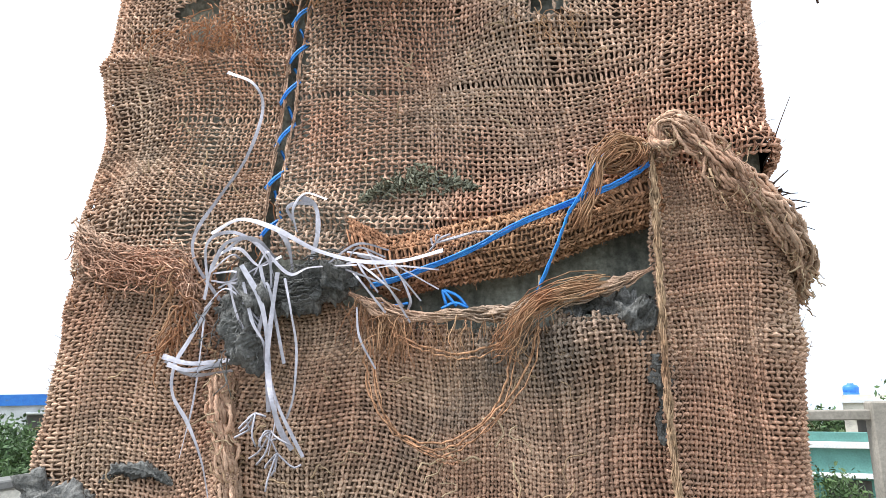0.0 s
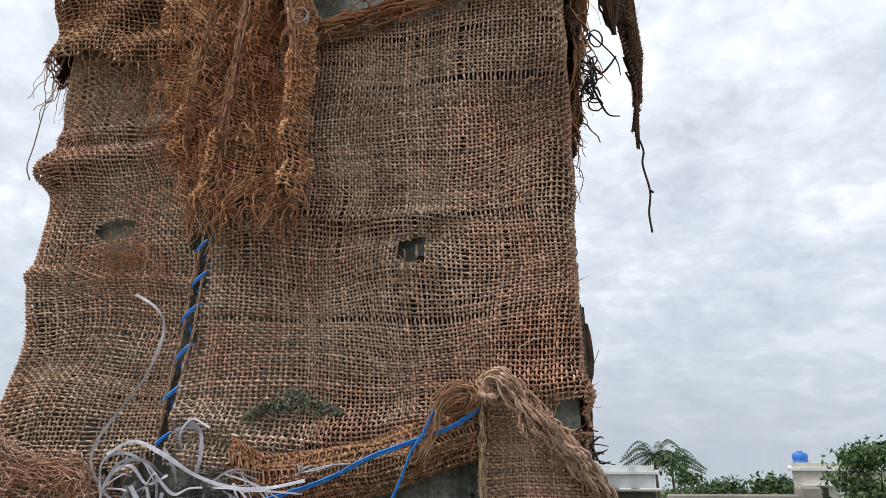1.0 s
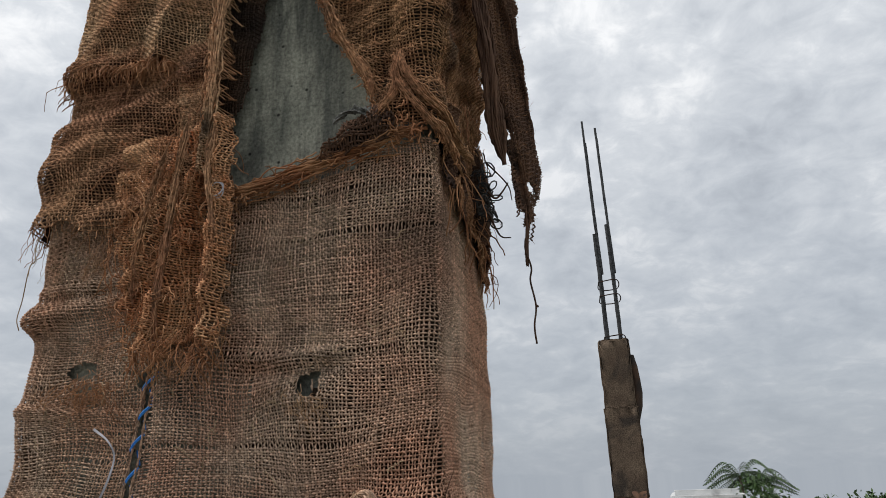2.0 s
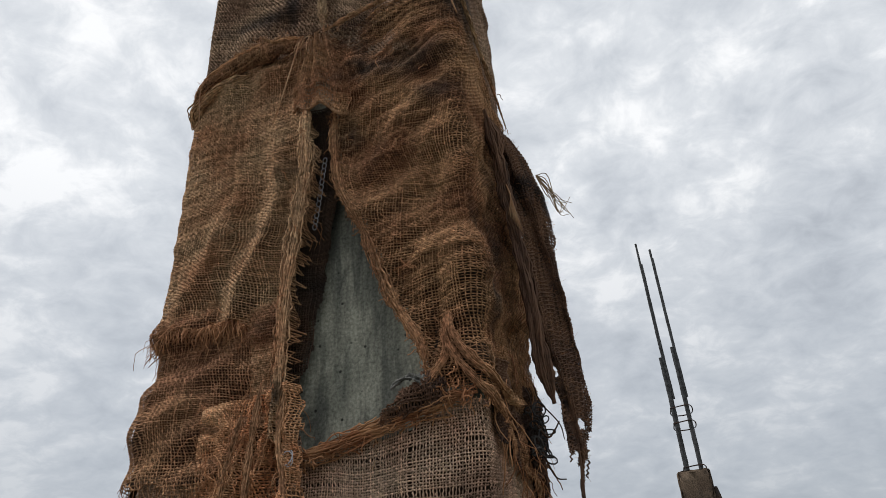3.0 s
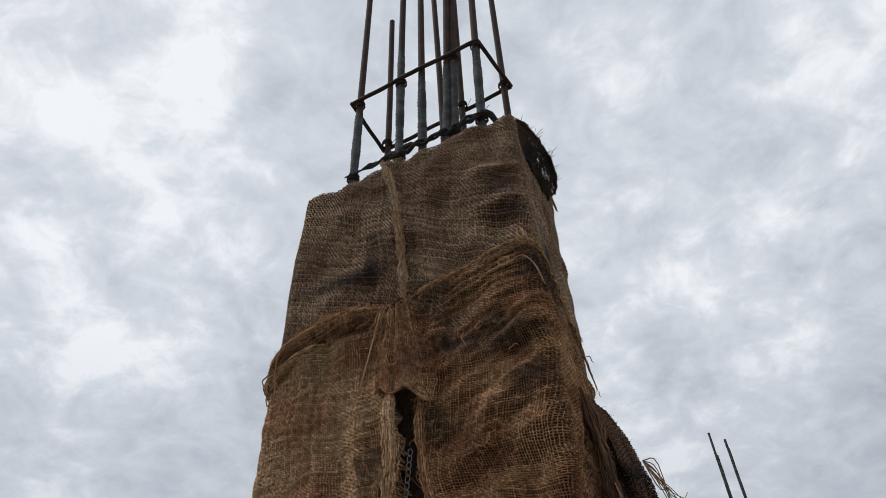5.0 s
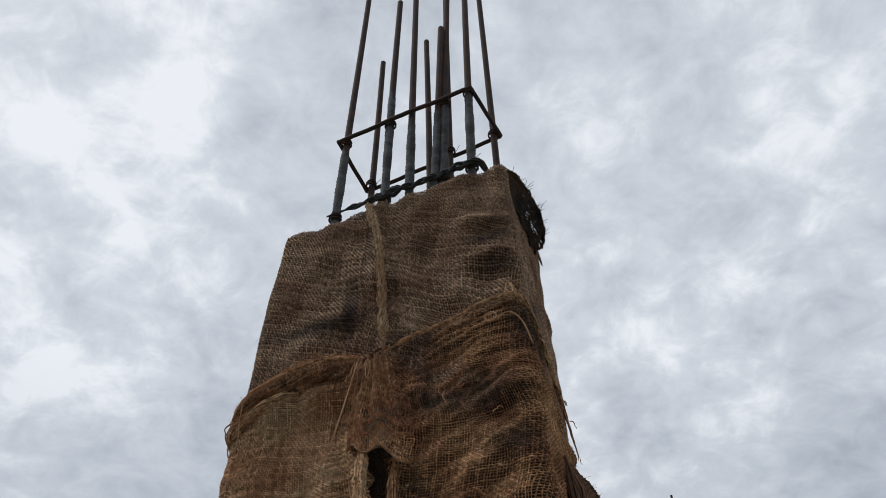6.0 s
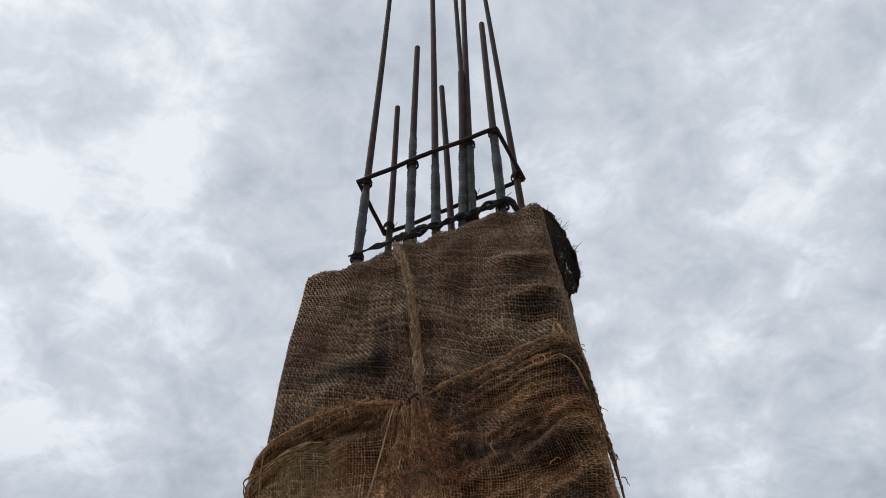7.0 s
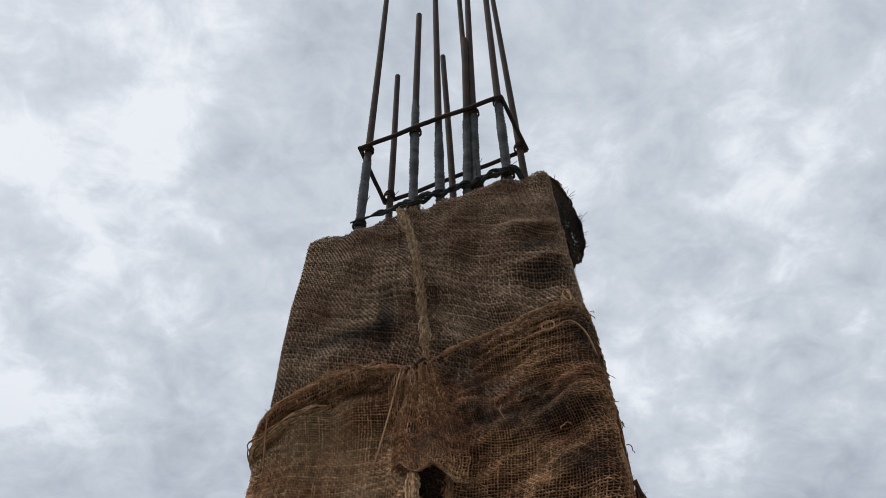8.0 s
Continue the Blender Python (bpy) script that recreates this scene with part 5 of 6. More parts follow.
def corner_patch():
    """The folded dark corner below the slanting drape, and the bunched end beside it."""
    bunch = tagged(new("burlap_bunch"), "bunched rust-brown burlap end gathered at the column corner", "burlap")
    rng = np.random.RandomState(313)
    for name, line, r in (("bunched_fold", [(0.176, 0.006, 2.005), (0.176, -0.016, 1.985), (0.176, -0.020, 1.955), (0.160, -0.024, 1.932), (0.150, -0.024, 1.918)], 0.0042),
                          ("bunched_fold", [(0.174, 0.006, 2.025), (0.184, -0.020, 1.985), (0.204, -0.018, 1.948), (0.222, 0.0, 1.930), (0.228, 0.05, 1.915), (0.228, 0.11, 1.925)], 0.0042),
                          ("bunched_fold", [(0.172, -0.016, 1.985), (0.186, -0.021, 1.955), (0.206, -0.018, 1.925), (0.222, 0.0, 1.905), (0.228, 0.04, 1.88)], 0.0038)):
        lines, radii = twisted(line, r, 4, 48, 90, 0.7, 41, 9)
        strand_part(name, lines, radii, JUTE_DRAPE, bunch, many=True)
    loose = loose_ends([(0.16, -0.02, 1.93), (0.18, -0.022, 1.925), (0.21, -0.012, 1.92), (0.224, 0.02, 1.905)], 45, 0.02, rng, 0.010, curl=2.0)
    strand_part("frayed_yarn", loose, [rng.uniform(0.0004, 0.001) for _ in loose], FIBRE_RED, bunch, "tangled reddish yarn", many=True)

    def shape(u, z, out):
        return np.stack([0.097 + u, -0.014 - out - 0.012 * np.sin(z * 3.0), 1.893 + 0.19 * u + z * (0.034 + 0.25 * u * (0.08 - u) * 40 * 0.25)], -1)

    cloth("burlap_corner", JUTE_RAG, 0.0, 0.08, 0.0, 1.0, 0.0030, 0.075, 0.0011, 0.002, lambda u, z: 0.004 * wob(u, z * 0.04, 14, 201) + 0.003 * np.sin(u * 220 + 2 * z), lambda u, z: z < 1.05 - np.abs(u - 0.052) * 17 + 0.12 * wob(u, z * 0.04, 30, 202), 61, shape=shape,
          fuzz=0.5, fuzz_mat=FIBRE_RED, label="sooty folded burlap corner with grey cement on it")
    lumpy("cement_lump", front([(0.112, 1.926), (0.13, 1.936), (0.15, 1.930), (0.164, 1.918)], (0.024, 0.028, 0.028, 0.024)), (0.002, 0.004, 0.005, 0.002), CEMENT, "dark grey cement crust on a burlap corner", "cement", 8, 0.9)


def neck_rope():
    """The band that ties the drapes below the column head, its knot and the flap below."""
    band = tagged(new("burlap_tie"), "twisted burlap band tied round the column in a knot", "rope")
    left = [(-0.226, 0.10, 2.440), (-0.225, 0.03, 2.448), (-0.218, -0.010, 2.462), (-0.180, -0.020, 2.480), (-0.13, -0.023, 2.494), (-0.085, -0.024, 2.500), (-0.05, -0.024, 2.496), (-0.015, -0.022, 2.490)]
    spine = curve(left, 80)
    grow = np.linspace(0, 1, 80)

    def roll_shape(u, z, out):
        """A cloth rolled on itself: it winds once and a third round the spine, and the turn creeps along it."""
        c = np.stack([np.interp(u, grow, spine[:, k]) for k in range(3)], -1)
        a = z * 8.4 + 0.4 + 3.4 * u
        r = (0.0078 + 0.002 * np.sin(u * 11) + 0.0014 * np.sin(u * 37)) * (1 - 0.35 * step(u, 0.85, 1.0)) + 0.0045 * z + out
        return c + np.stack([0 * u, -np.cos(a - 1.57) * r * 0.9, np.sin(a - 1.57) * r * 1.15], -1)

    cloth("burlap_roll", JUTE_RED, 0.0, 1.0, 0.0, 1.0, 0.0098, 0.027, 0.00090, 0.0, lambda u, z: 0.0022 * wob(u * 0.4, z * 0.08, 12, 311) + 0.0012 * wob(u * 0.4, z * 0.08, 34, 312), lambda u, z: z < 0.94 + 0.05 * wob(u, z, 5, 313), 67, shape=roll_shape,
          lining=0.002, skew=0.7, bead=0.2, fuzz=0.5, fuzz_mat=FIBRE_GOLD, label="rolled upper edge of the burlap drape below the column head")
    lower = [(-0.228, 0.10, 2.405), (-0.227, 0.03, 2.416), (-0.222, -0.010, 2.430), (-0.19, -0.018, 2.452), (-0.155, -0.018, 2.466), (-0.12, -0.014, 2.474)]
    lines, radii = twisted(lower, 0.0075, 3, 34, 110, 0.5, 27, 12)
    strand_part("lower_fold", lines, radii, JUTE_BROWN, band, "second fold below the rolled edge", many=True)
    lines, radii = twisted([(x, y - 0.009, z + 0.007) for x, y, z in left[2:]], 0.0034, 3, 40, 110, 0.6, 17, 8)
    strand_part("rolled_edge", lines, radii, JUTE_RUST, band, "frayed rolled edge", many=True)
    rng = np.random.RandomState(19)
    thin = [(-0.03, -0.018, 2.486), (0.0, -0.026, 2.498), (0.014, -0.026, 2.503)]
    lines, radii = twisted(thin, 0.005, 2, 200, 40, 0.15, 2)
    strand_part("cord", lines, radii, JUTE_SOOT, band, "dark cord at the knot")
    right = [(0.010, -0.024, 2.500), (0.058, -0.020, 2.520), (0.123, -0.018, 2.535), (0.152, -0.016, 2.550), (0.200, -0.014, 2.555), (0.222, 0.0, 2.54), (0.226, 0.10, 2.48), (0.226, 0.22, 2.42)]
    lines, radii = twisted(right, 0.0034, 3, 110, 170, 0.6, 12)
    strand_part("selvedge", lines, radii, JUTE_BROWN, band, "thin reddish rolled edge", many=True)
    hair = loose_ends(left, 90, 0.018, rng, 0.010, curl=1.6) + loose_ends([(-0.13, -0.034, 2.506), (-0.09, -0.036, 2.512), (-0.04, -0.034, 2.506)], 110, 0.015, rng, 0.004, share=0.9, curl=2.4) + loose_ends(right, 90, 0.016, rng, 0.004, curl=1.8) + loose_ends([(-0.03, -0.026, 2.49), (0.015, -0.026, 2.50)], 50, 0.05, rng, 0.006)
    strand_part("frayed_yarn", hair, [rng.uniform(0.0004, 0.0009) for _ in hair], FIBRE_GOLD, band, "frayed golden yarns", many=True, taper=0.5)
    a = np.linspace(0, 7, 30)
    curls = [np.stack([0.203 + 0.008 * np.cos(a * 1.1) * (1 - k * 0.2), -0.018 - 0.002 * k + 0 * a, 2.556 + 0.010 * np.sin(a) + 0.003 * k], -1) for k in range(3)]
    curls.append(np.stack([0.172 + 0.008 * np.cos(a), -0.020 + 0 * a, 2.52 + 0.008 * np.sin(a)], -1))
    curls.append(curve([(0.18, -0.02, 2.515), (0.2, -0.02, 2.52), (0.215, -0.016, 2.50), (0.222, -0.004, 2.47)], 20))
    curls.append(curve([(-0.205, -0.024, 2.48), (-0.200, -0.028, 2.44), (-0.196, -0.028, 2.40), (-0.205, -0.028, 2.385), (-0.212, -0.026, 2.40)], 26))
    curls.append(curve([(-0.02, -0.034, 2.485), (-0.03, -0.04, 2.42), (-0.045, -0.04, 2.36), (-0.06, -0.03, 2.345)], 26))
    strand_part("yarn_curl", curls, [0.0011] * len(curls), FIBRE_GOLD, band, "curled golden yarn", many=True)

    def shape(u, z, out):
        w = line_at(z, [(0.0, 1.0), (0.35, 0.95), (1.0, 0.35)])
        x = 0.006 + (u - 0.045) * w + 0.010 * (1 - z)
        bulge = 0.014 + 0.022 * np.cos((u - 0.045) / 0.045 * 1.35) * (1 - 0.6 * z) + out
        return np.stack([x, -bulge - 0.004, 2.347 + z * 0.15 - 0.35 * (u - 0.03) * (1 - z) + 0.006 * np.sin(u * 140) * (1 - z)], -1)

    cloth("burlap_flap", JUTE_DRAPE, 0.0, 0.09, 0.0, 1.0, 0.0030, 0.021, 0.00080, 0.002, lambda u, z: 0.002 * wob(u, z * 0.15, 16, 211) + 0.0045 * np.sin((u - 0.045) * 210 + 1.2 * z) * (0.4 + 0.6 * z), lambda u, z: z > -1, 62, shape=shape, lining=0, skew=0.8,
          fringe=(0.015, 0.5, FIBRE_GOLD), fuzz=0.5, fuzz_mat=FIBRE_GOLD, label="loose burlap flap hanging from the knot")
    us = np.linspace(0.0, 0.09, 9)
    rim = [tuple(q) for q in shape(us, np.zeros(9), np.full(9, 0.003))]
    lines, radii = twisted(rim, 0.0018, 2, 120, 60, 0.5, 29, 7)
    strand_part("flap_rim", lines, radii, FIBRE_GOLD, band, "curled golden rim of the flap", many=True)


def head_seam():
    seam = tagged(new("sewn_seam"), "raised sewn burlap seam running down the column head", "burlap")
    line = [(-0.040, 0.02, 2.868), (-0.034, -0.010, 2.848), (-0.013, -0.012, 2.765), (-0.003, -0.013, 2.684), (0.006, -0.015, 2.589), (0.012, -0.018, 2.51)]
    lines, radii = twisted(line, 0.0060, 4, 120, 240, 0.7, 22, 8)
    strand_part("seam_roll", lines, radii, SEAM, seam, many=True)
    rng = np.random.RandomState(23)
    hair = loose_ends(line, 120, 0.012, rng, 0.006, curl=1.6) + loose_ends([(-0.04, 0.0, 2.86), (0.0, -0.004, 2.855)], 60, 0.02, rng, 0.004, curl=1.5)
    strand_part("frayed_yarn", hair, [0.0006] * len(hair), FIBRE_PALE, seam, "frayed seam threads", many=True, taper=0.5)


def drape_rims():
    """The curled edges of the two drapes on either side of the bare concrete."""
    rng = np.random.RandomState(321)
    for label, line, radius, mat, hairs in (
            ("golden rolled fold along the open edge of the burlap drape", [(0.0, -0.034, 2.355), (0.000, -0.040, 2.31), (0.004, -0.042, 2.24), (-0.004, -0.042, 2.16), (-0.014, -0.042, 2.08), (-0.018, -0.040, 1.99), (-0.022, -0.036, 1.91)], 0.0062, JUTE_BROWN, 110),
            ("frayed curled rim of the slanting burlap drape", [(0.034, -0.018, 2.34), (0.034, -0.020, 2.29), (0.045, -0.022, 2.213), (0.073, -0.022, 2.152), (0.095, -0.022, 2.09), (0.117, -0.022, 2.032), (0.147, -0.022, 1.977), (0.153, -0.022, 1.945)], 0.0050, JUTE_DRAPE, 260)):
        rim = tagged(new("burlap_roll"), label, "burlap")
        lines, radii = twisted(line, radius, 4, 9, 190, 0.9, hairs, 10)
        strand_part("rolled_yarn", lines, radii, mat, rim, many=True)
        hair = loose_ends(line, hairs, 0.014, rng, 0.006, share=0.8, curl=2.2)
        strand_part("frayed_yarn", hair, [rng.uniform(0.0004, 0.0009) for _ in hair], FIBRE_RED, rim, "short frayed yarns", many=True, taper=0.6)


def inner_selvedge():
    """The dark inner edge of the left drape, with its row of pale chain stitches."""
    def shape(u, z, out):
        x = line_at(z, [(1.9, -0.002), (1.98, 0.002), (2.10, 0.006), (2.2, 0.018), (2.3, 0.024), (2.38, 0.012)])
        return np.stack([x + u - 0.030, 0.006 - out - 0.3 * np.abs(u - 0.026), z], -1)

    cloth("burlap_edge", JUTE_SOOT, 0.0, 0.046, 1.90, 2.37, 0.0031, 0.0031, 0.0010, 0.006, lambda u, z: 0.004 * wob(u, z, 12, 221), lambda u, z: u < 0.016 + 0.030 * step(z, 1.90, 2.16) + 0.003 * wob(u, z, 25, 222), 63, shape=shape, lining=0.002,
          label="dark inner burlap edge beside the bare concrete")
    chain = tagged(new("chain_stitch"), "row of white chain stitches on the inner edge", "stitching")
    for k in range(13):
        z = 2.165 + k * 0.0085
        x = line_at(z, [(2.15, 0.003), (2.2, 0.010), (2.28, 0.019)])
        a = np.linspace(0, 6.283, 12)
        strand_part("stitch", [np.stack([x + 0.0032 * np.cos(a), -0.013 + 0 * a, z + 0.0048 * np.sin(a)], -1)], [0.0007], PLASTIC_WHITE, chain)


def side_hanging():
    """The sooty torn cloth hanging free beside the column."""
    def ends(z):
        pts_l = [(1.72, 0.276), (1.83, 0.274), (1.86, 0.276), (1.925, 0.268), (2.0, 0.258), (2.15, 0.252), (2.30, 0.232), (2.36, 0.222)]
        pts_r = [(1.72, 0.278), (1.83, 0.278), (1.86, 0.287), (1.93, 0.296), (2.0, 0.293), (2.15, 0.285), (2.23, 0.281), (2.30, 0.262), (2.36, 0.235)]
        return line_at(z, pts_l), line_at(z, pts_r)

    def shape(u, z, out):
        a, b = ends(z)
        return np.stack([a + (b - a) * u + 0.3 * out, 0.105 + 0.05 * u + 0.012 * np.sin(u * 7 + z * 20) + 0.016 * step(z, 2.0, 2.3) * np.sin(u * 3.1) * -1 + out, z], -1)

    def keep(u, z):
        return (z > 1.835 + 0.05 * np.abs(u - 0.5) + 0.02 * wob(u, z, 6, 231)) & ~((wob(u * 0.06, z, 30, 232) > 1.0) & (z < 2.0))

    ob = cloth("hanging_rag", JUTE_RAG, 0.0, 1.0, 1.82, 2.35, 0.06, 0.0031, 0.0011, 0.0, lambda u, z: 0.003 * wob(u * 0.06, z, 16, 233), keep, 64, shape=shape, lining=0.0015, fuzz=1.0, fuzz_mat=FIBRE_RED,
               label="sooty torn burlap rag hanging free beside the column")
    rng = np.random.RandomState(71)
    tip = [curve(np.array([(0.276 + rng.uniform(-0.006, 0.006), 0.125, 1.93 - rng.uniform(0, 0.05)), (0.280, 0.125, 1.86), (0.277 + rng.uniform(-0.002, 0.002), 0.125, 1.822 - rng.uniform(0, 0.02))]), 10) for _ in range(40)]
    strand_part("torn_tip", tip, [0.0011] * 40, JUTE_RAG, ob, "torn pointed tip", many=True, taper=0.5)
    strand_part("dangling_string", [curve([(0.277, 0.125, 1.835), (0.276, 0.125, 1.822), (0.281, 0.123, 1.800), (0.279, 0.122, 1.785), (0.283, 0.12, 1.757), (0.280, 0.118, 1.735), (0.281, 0.117, 1.716)], 50), [(0.2835, 0.119, 1.757), (0.2855, 0.118, 1.755)]],
                [0.0010, 0.0012], JUTE_SOOT, ob, "knotted dark string")
    wisps = [curve([(0.276, 0.14, 2.26), (0.285 + rng.uniform(0, 0.01), 0.14, 2.235 + rng.uniform(-0.02, 0.02)), (0.300, 0.135, 2.205 + rng.uniform(-0.02, 0.02)), (0.315 + rng.uniform(-0.008, 0.006), 0.13, 2.19 + rng.uniform(-0.02, 0.015))], 12) for _ in range(11)]
    strand_part("wisp", wisps, [0.0008] * 11, FIBRE_PALE, ob, "pale wisps of yarn", many=True, taper=0.5)
    lines, radii = twisted([(0.228, 0.07, 2.345), (0.238, 0.08, 2.26), (0.245, 0.085, 2.17), (0.252, 0.09, 2.08), (0.256, 0.10, 1.98), (0.262, 0.11, 1.92)], 0.0085, 3, 20, 110, 0.35, 33, 14)
    strand_part("twisted_fold", lines, radii, JUTE_RAG, ob, "rope-like twisted fold", many=True)
    strand_part("straw", [curve([(0.246, 0.07, 2.21), (0.250, 0.07, 2.19), (0.244 + 0.002 * k, 0.072, 2.165 - 0.004 * k)], 9) for k in range(9)], [0.0010] * 9, FIBRE_GOLD, ob, "bright straw caught in the fold", taper=0.5, many=True)


def net_scraps():
    """Ragged ends and black netting on the side of the column, and the twigs caught there."""
    rng = np.random.RandomState(91)
    rag = tagged(new("ragged_burlap"), "torn dark burlap ends on the column side", "burlap")
    lines = []
    for _ in range(30):
        p = np.array([0.222 + rng.uniform(0, 0.012), rng.uniform(0.03, 0.2), rng.uniform(1.86, 1.98)])
        lines.append(hanging(p, (1, 0, 0), rng.uniform(0.02, 0.055), rng, 8, 0.25))
    strand_part("torn_yarn", lines, [rng.uniform(0.0003, 0.0008) for _ in lines], FIBRE_RED, rag, many=True, taper=0.5)
    dark = []
    for _ in range(7):
        p = np.array([0.226 + rng.uniform(0, 0.012), rng.uniform(0.10, 0.2), rng.uniform(1.87, 1.96)])
        dark.append(hanging(p, (1, 0, 0), rng.uniform(0.02, 0.05), rng, 8, 0.3))
    strand_part("dark_yarn", dark, [rng.uniform(0.0004, 0.0012) for _ in dark], JUTE_SOOT, rag, "blackened yarn ends", many=True, taper=0.5)
    cloth("ragged_burlap", JUTE_RAG, 0.215, 0.43, 1.76, 1.96, 0.0034, 0.0034, 0.0013, 0.012, lambda u, z: 0.007 * wob(u * 1.5, z * 0.6, 8, 261) + 0.004 * wob(u, z, 20, 262),
          lambda u, z: z > 1.87 - 0.25 * (u - 0.26) + 0.025 * wob(u, z * 0.3, 22, 263), 66, fringe=(0.05, 0.6, FIBRE_RED), fuzz=0.2, fuzz_mat=FIBRE_RED, skew=1.2,
          label="torn dark burlap end on the column side")
    net = tagged(new("plastic_net"), "crumpled black plastic net caught on the column side", "netting")
    loops = []
    for _ in range(30):
        c = np.array([0.236 + rng.uniform(-0.008, 0.009), 0.12 + rng.uniform(-0.02, 0.03), 1.885 + rng.uniform(-0.022, 0.04)])
        a, r = np.linspace(0, 6.283, 10), rng.uniform(0.004, 0.009)
        e, f = unit(rng.randn(3)), unit(rng.randn(3))
        loops.append(c + r * np.cos(a)[:, None] * e + r * np.sin(a)[:, None] * f)
    strand_part("net_cord", loops, [0.0009] * 30, BLACK_NET, net, many=True)
    twigs = tagged(new("twig"), "thin dark twig sticking out beside the column", "twig")
    strand_part("stem", [curve([(0.236, 0.12, 1.90), (0.247, 0.12, 1.885), (0.256, 0.12, 1.892), (0.263, 0.12, 1.902)], 14), curve([(0.238, 0.12, 1.87), (0.246, 0.12, 1.848), (0.252, 0.12, 1.838), (0.262, 0.12, 1.836)], 14), curve([(0.24, 0.12, 1.93), (0.262, 0.12, 1.90), (0.266, 0.12, 1.88)], 14)],
                [0.0016, 0.0013, 0.001], JUTE_SOOT, twigs, taper=0.5)


def head_flap():
    """The loose sooty corner that stands off the column head."""
    def shape(u, z, out):
        y = 0.02 + 0.15 * u
        stand = 0.030 * np.sin(np.clip(u, 0, 1) * 2.3) * step(z, -0.1, 1.0)
        return np.stack([0.216 + stand + 0.25 * out, y + out, (2.785 + 0.012 * u) * (1 - z) + (2.878 - 0.026 * u - 0.02 * u * u) * z + 0.004 * np.sin(u * 14)], -1)

    ob = cloth("burlap_corner", JUTE_SOOT, 0.0, 1.0, 0.0, 1.0, 0.022, 0.040, 0.0012, 0.001, lambda u, z: 0.004 * wob(u * 0.15, z * 0.1, 20, 241), lambda u, z: z > 0.12 * wob(u, z, 2.5, 242), 65, shape=shape, lining=0, fuzz=0.3, label="sooty burlap corner standing off the column head")
    rng = np.random.RandomState(95)
    line = [(0.218, 0.02, 2.878), (0.236, 0.07, 2.866), (0.245, 0.12, 2.845), (0.240, 0.16, 2.822)]
    lines, radii = twisted(line, 0.0052, 3, 110, 70, 0.6, 5)
    strand_part("rolled_rim", lines, radii, JUTE_SOOT, ob, "black rolled rim")
    tuft = []
    for _ in range(40):
        p = curve(line, 40)[rng.randint(40)]
        d = np.array([0.006, 0, 0.010]) + rng.randn(3) * 0.006
        tuft.append([p, p + d * 0.5, p + d])
    strand_part("tuft", tuft, [0.0008] * 40, JUTE_SOOT, ob, "short stiff ends", many=True, taper=0.4)


blue_lacing()
blue_rope()
white_ribbons()
cement_lumps()
cement_rags()
stray_yarns()
frayed_edge()
corner_rope()
left_fray()
torn_hole_yarns()
top_hem()
corner_patch()
neck_rope()
head_seam()
drape_rims()
inner_selvedge()
side_hanging()
net_scraps()
head_flap()


# ---- the second column on the terrace ----
def far_column():
    thing = tagged(new("distant_column"), "distant burlap-wrapped concrete column with starter bars", "column")
    x0, x1, y0, y1 = 0.262, 0.440, 4.0, 4.30
    bm = box_bm(x0 - 0.0, x1 + 0.0, y0, y1, 0.0, 2.41, 0.012, 2)
    part("shaft", bm, CONCRETE, thing)
    rng = np.random.RandomState(4)
    for z0, z1, grow, mat in ((1.98, 2.435, 0.008, JUTE_FAR), (1.45, 2.0, 0.016, JUTE_FAR), (0.9, 1.5, 0.012, JUTE_RAG)):
        bm = box_bm(x0 - grow, x1 + grow, y0 - grow, y1 + grow, z0, z1, 0.01, 1)
        bmesh.ops.subdivide_edges(bm, edges=list(bm.edges), cuts=7, use_grid_fill=True)
        for v in bm.verts:
            v.co += Vector(rng.uniform(-1, 1, 3)) * 0.006
        part("burlap_layer", bm, mat, thing, "brown burlap layer", True)
    flap = [np.array([x1 + 0.01 + 0.05 * math.sin(k * 0.8) * (k / 6), y0 + 0.05, 2.33 - k * 0.08]) for k in range(8)]
    part_ob = put("hanging_flap", mesh_of("hanging_flap", *tubes([flap], [np.array([0.02, 0.03, 0.026, 0.03, 0.04, 0.045, 0.03, 0.008])], 6), JUTE_SOOT), thing, "dark ragged burlap flap")
    for x, y, base_top, top in ((0.312, 4.04, 3.19, 4.08), (0.318, 4.24, 3.12, 4.0), (0.400, 4.04, 3.25, 4.01), (0.406, 4.24, 3.2, 4.03)):
        put("starter_bar", bar_mesh([(x, y, 2.3), (x, y, 2.8), (x - 0.004, y, base_top)], 0.011, 9.0), thing, "steel starter bar")
        put("lapped_bar", bar_mesh([(x + 0.014, y, 2.95), (x + 0.006, y, 3.4), (x, y, top)], 0.0075, 9.0), thing, "thin rusty lapped bar")
    for z in (2.46, 2.74, 2.84):
        line = curve([(0.30, 4.03, z), (0.42, 4.03, z + 0.005), (0.42, 4.25, z), (0.30, 4.25, z), (0.30, 4.03, z)], 40)
        put("tie", mesh_of("tie", *tubes([line], [0.004], 4, 1.0), STEEL_RUST), thing, "thin steel tie")


far_column()


# ---- terrace, ground and the neighbourhood ----
GROUND = -7.0
FALL = 0.047


def ground_z(y):
    """The land falls gently away to the north."""
    return GROUND - FALL * max(y, 0.0)


def ground_sheet():
    verts = [(x, y, GROUND - FALL * max(y, 0.0)) for y in (-1500, 0, 60, 200, 3000) for x in (-3000, -300, 0, 300, 3000)]
    quads = [(r * 5 + c, r * 5 + c + 1, r * 5 + c + 6, r * 5 + c + 5) for r in range(4) for c in range(4)]
    tagged(put("ground", mesh_of("ground", verts, quads, EARTH, False)), "earth with scrub falling gently to the horizon", "ground", kind="structure")


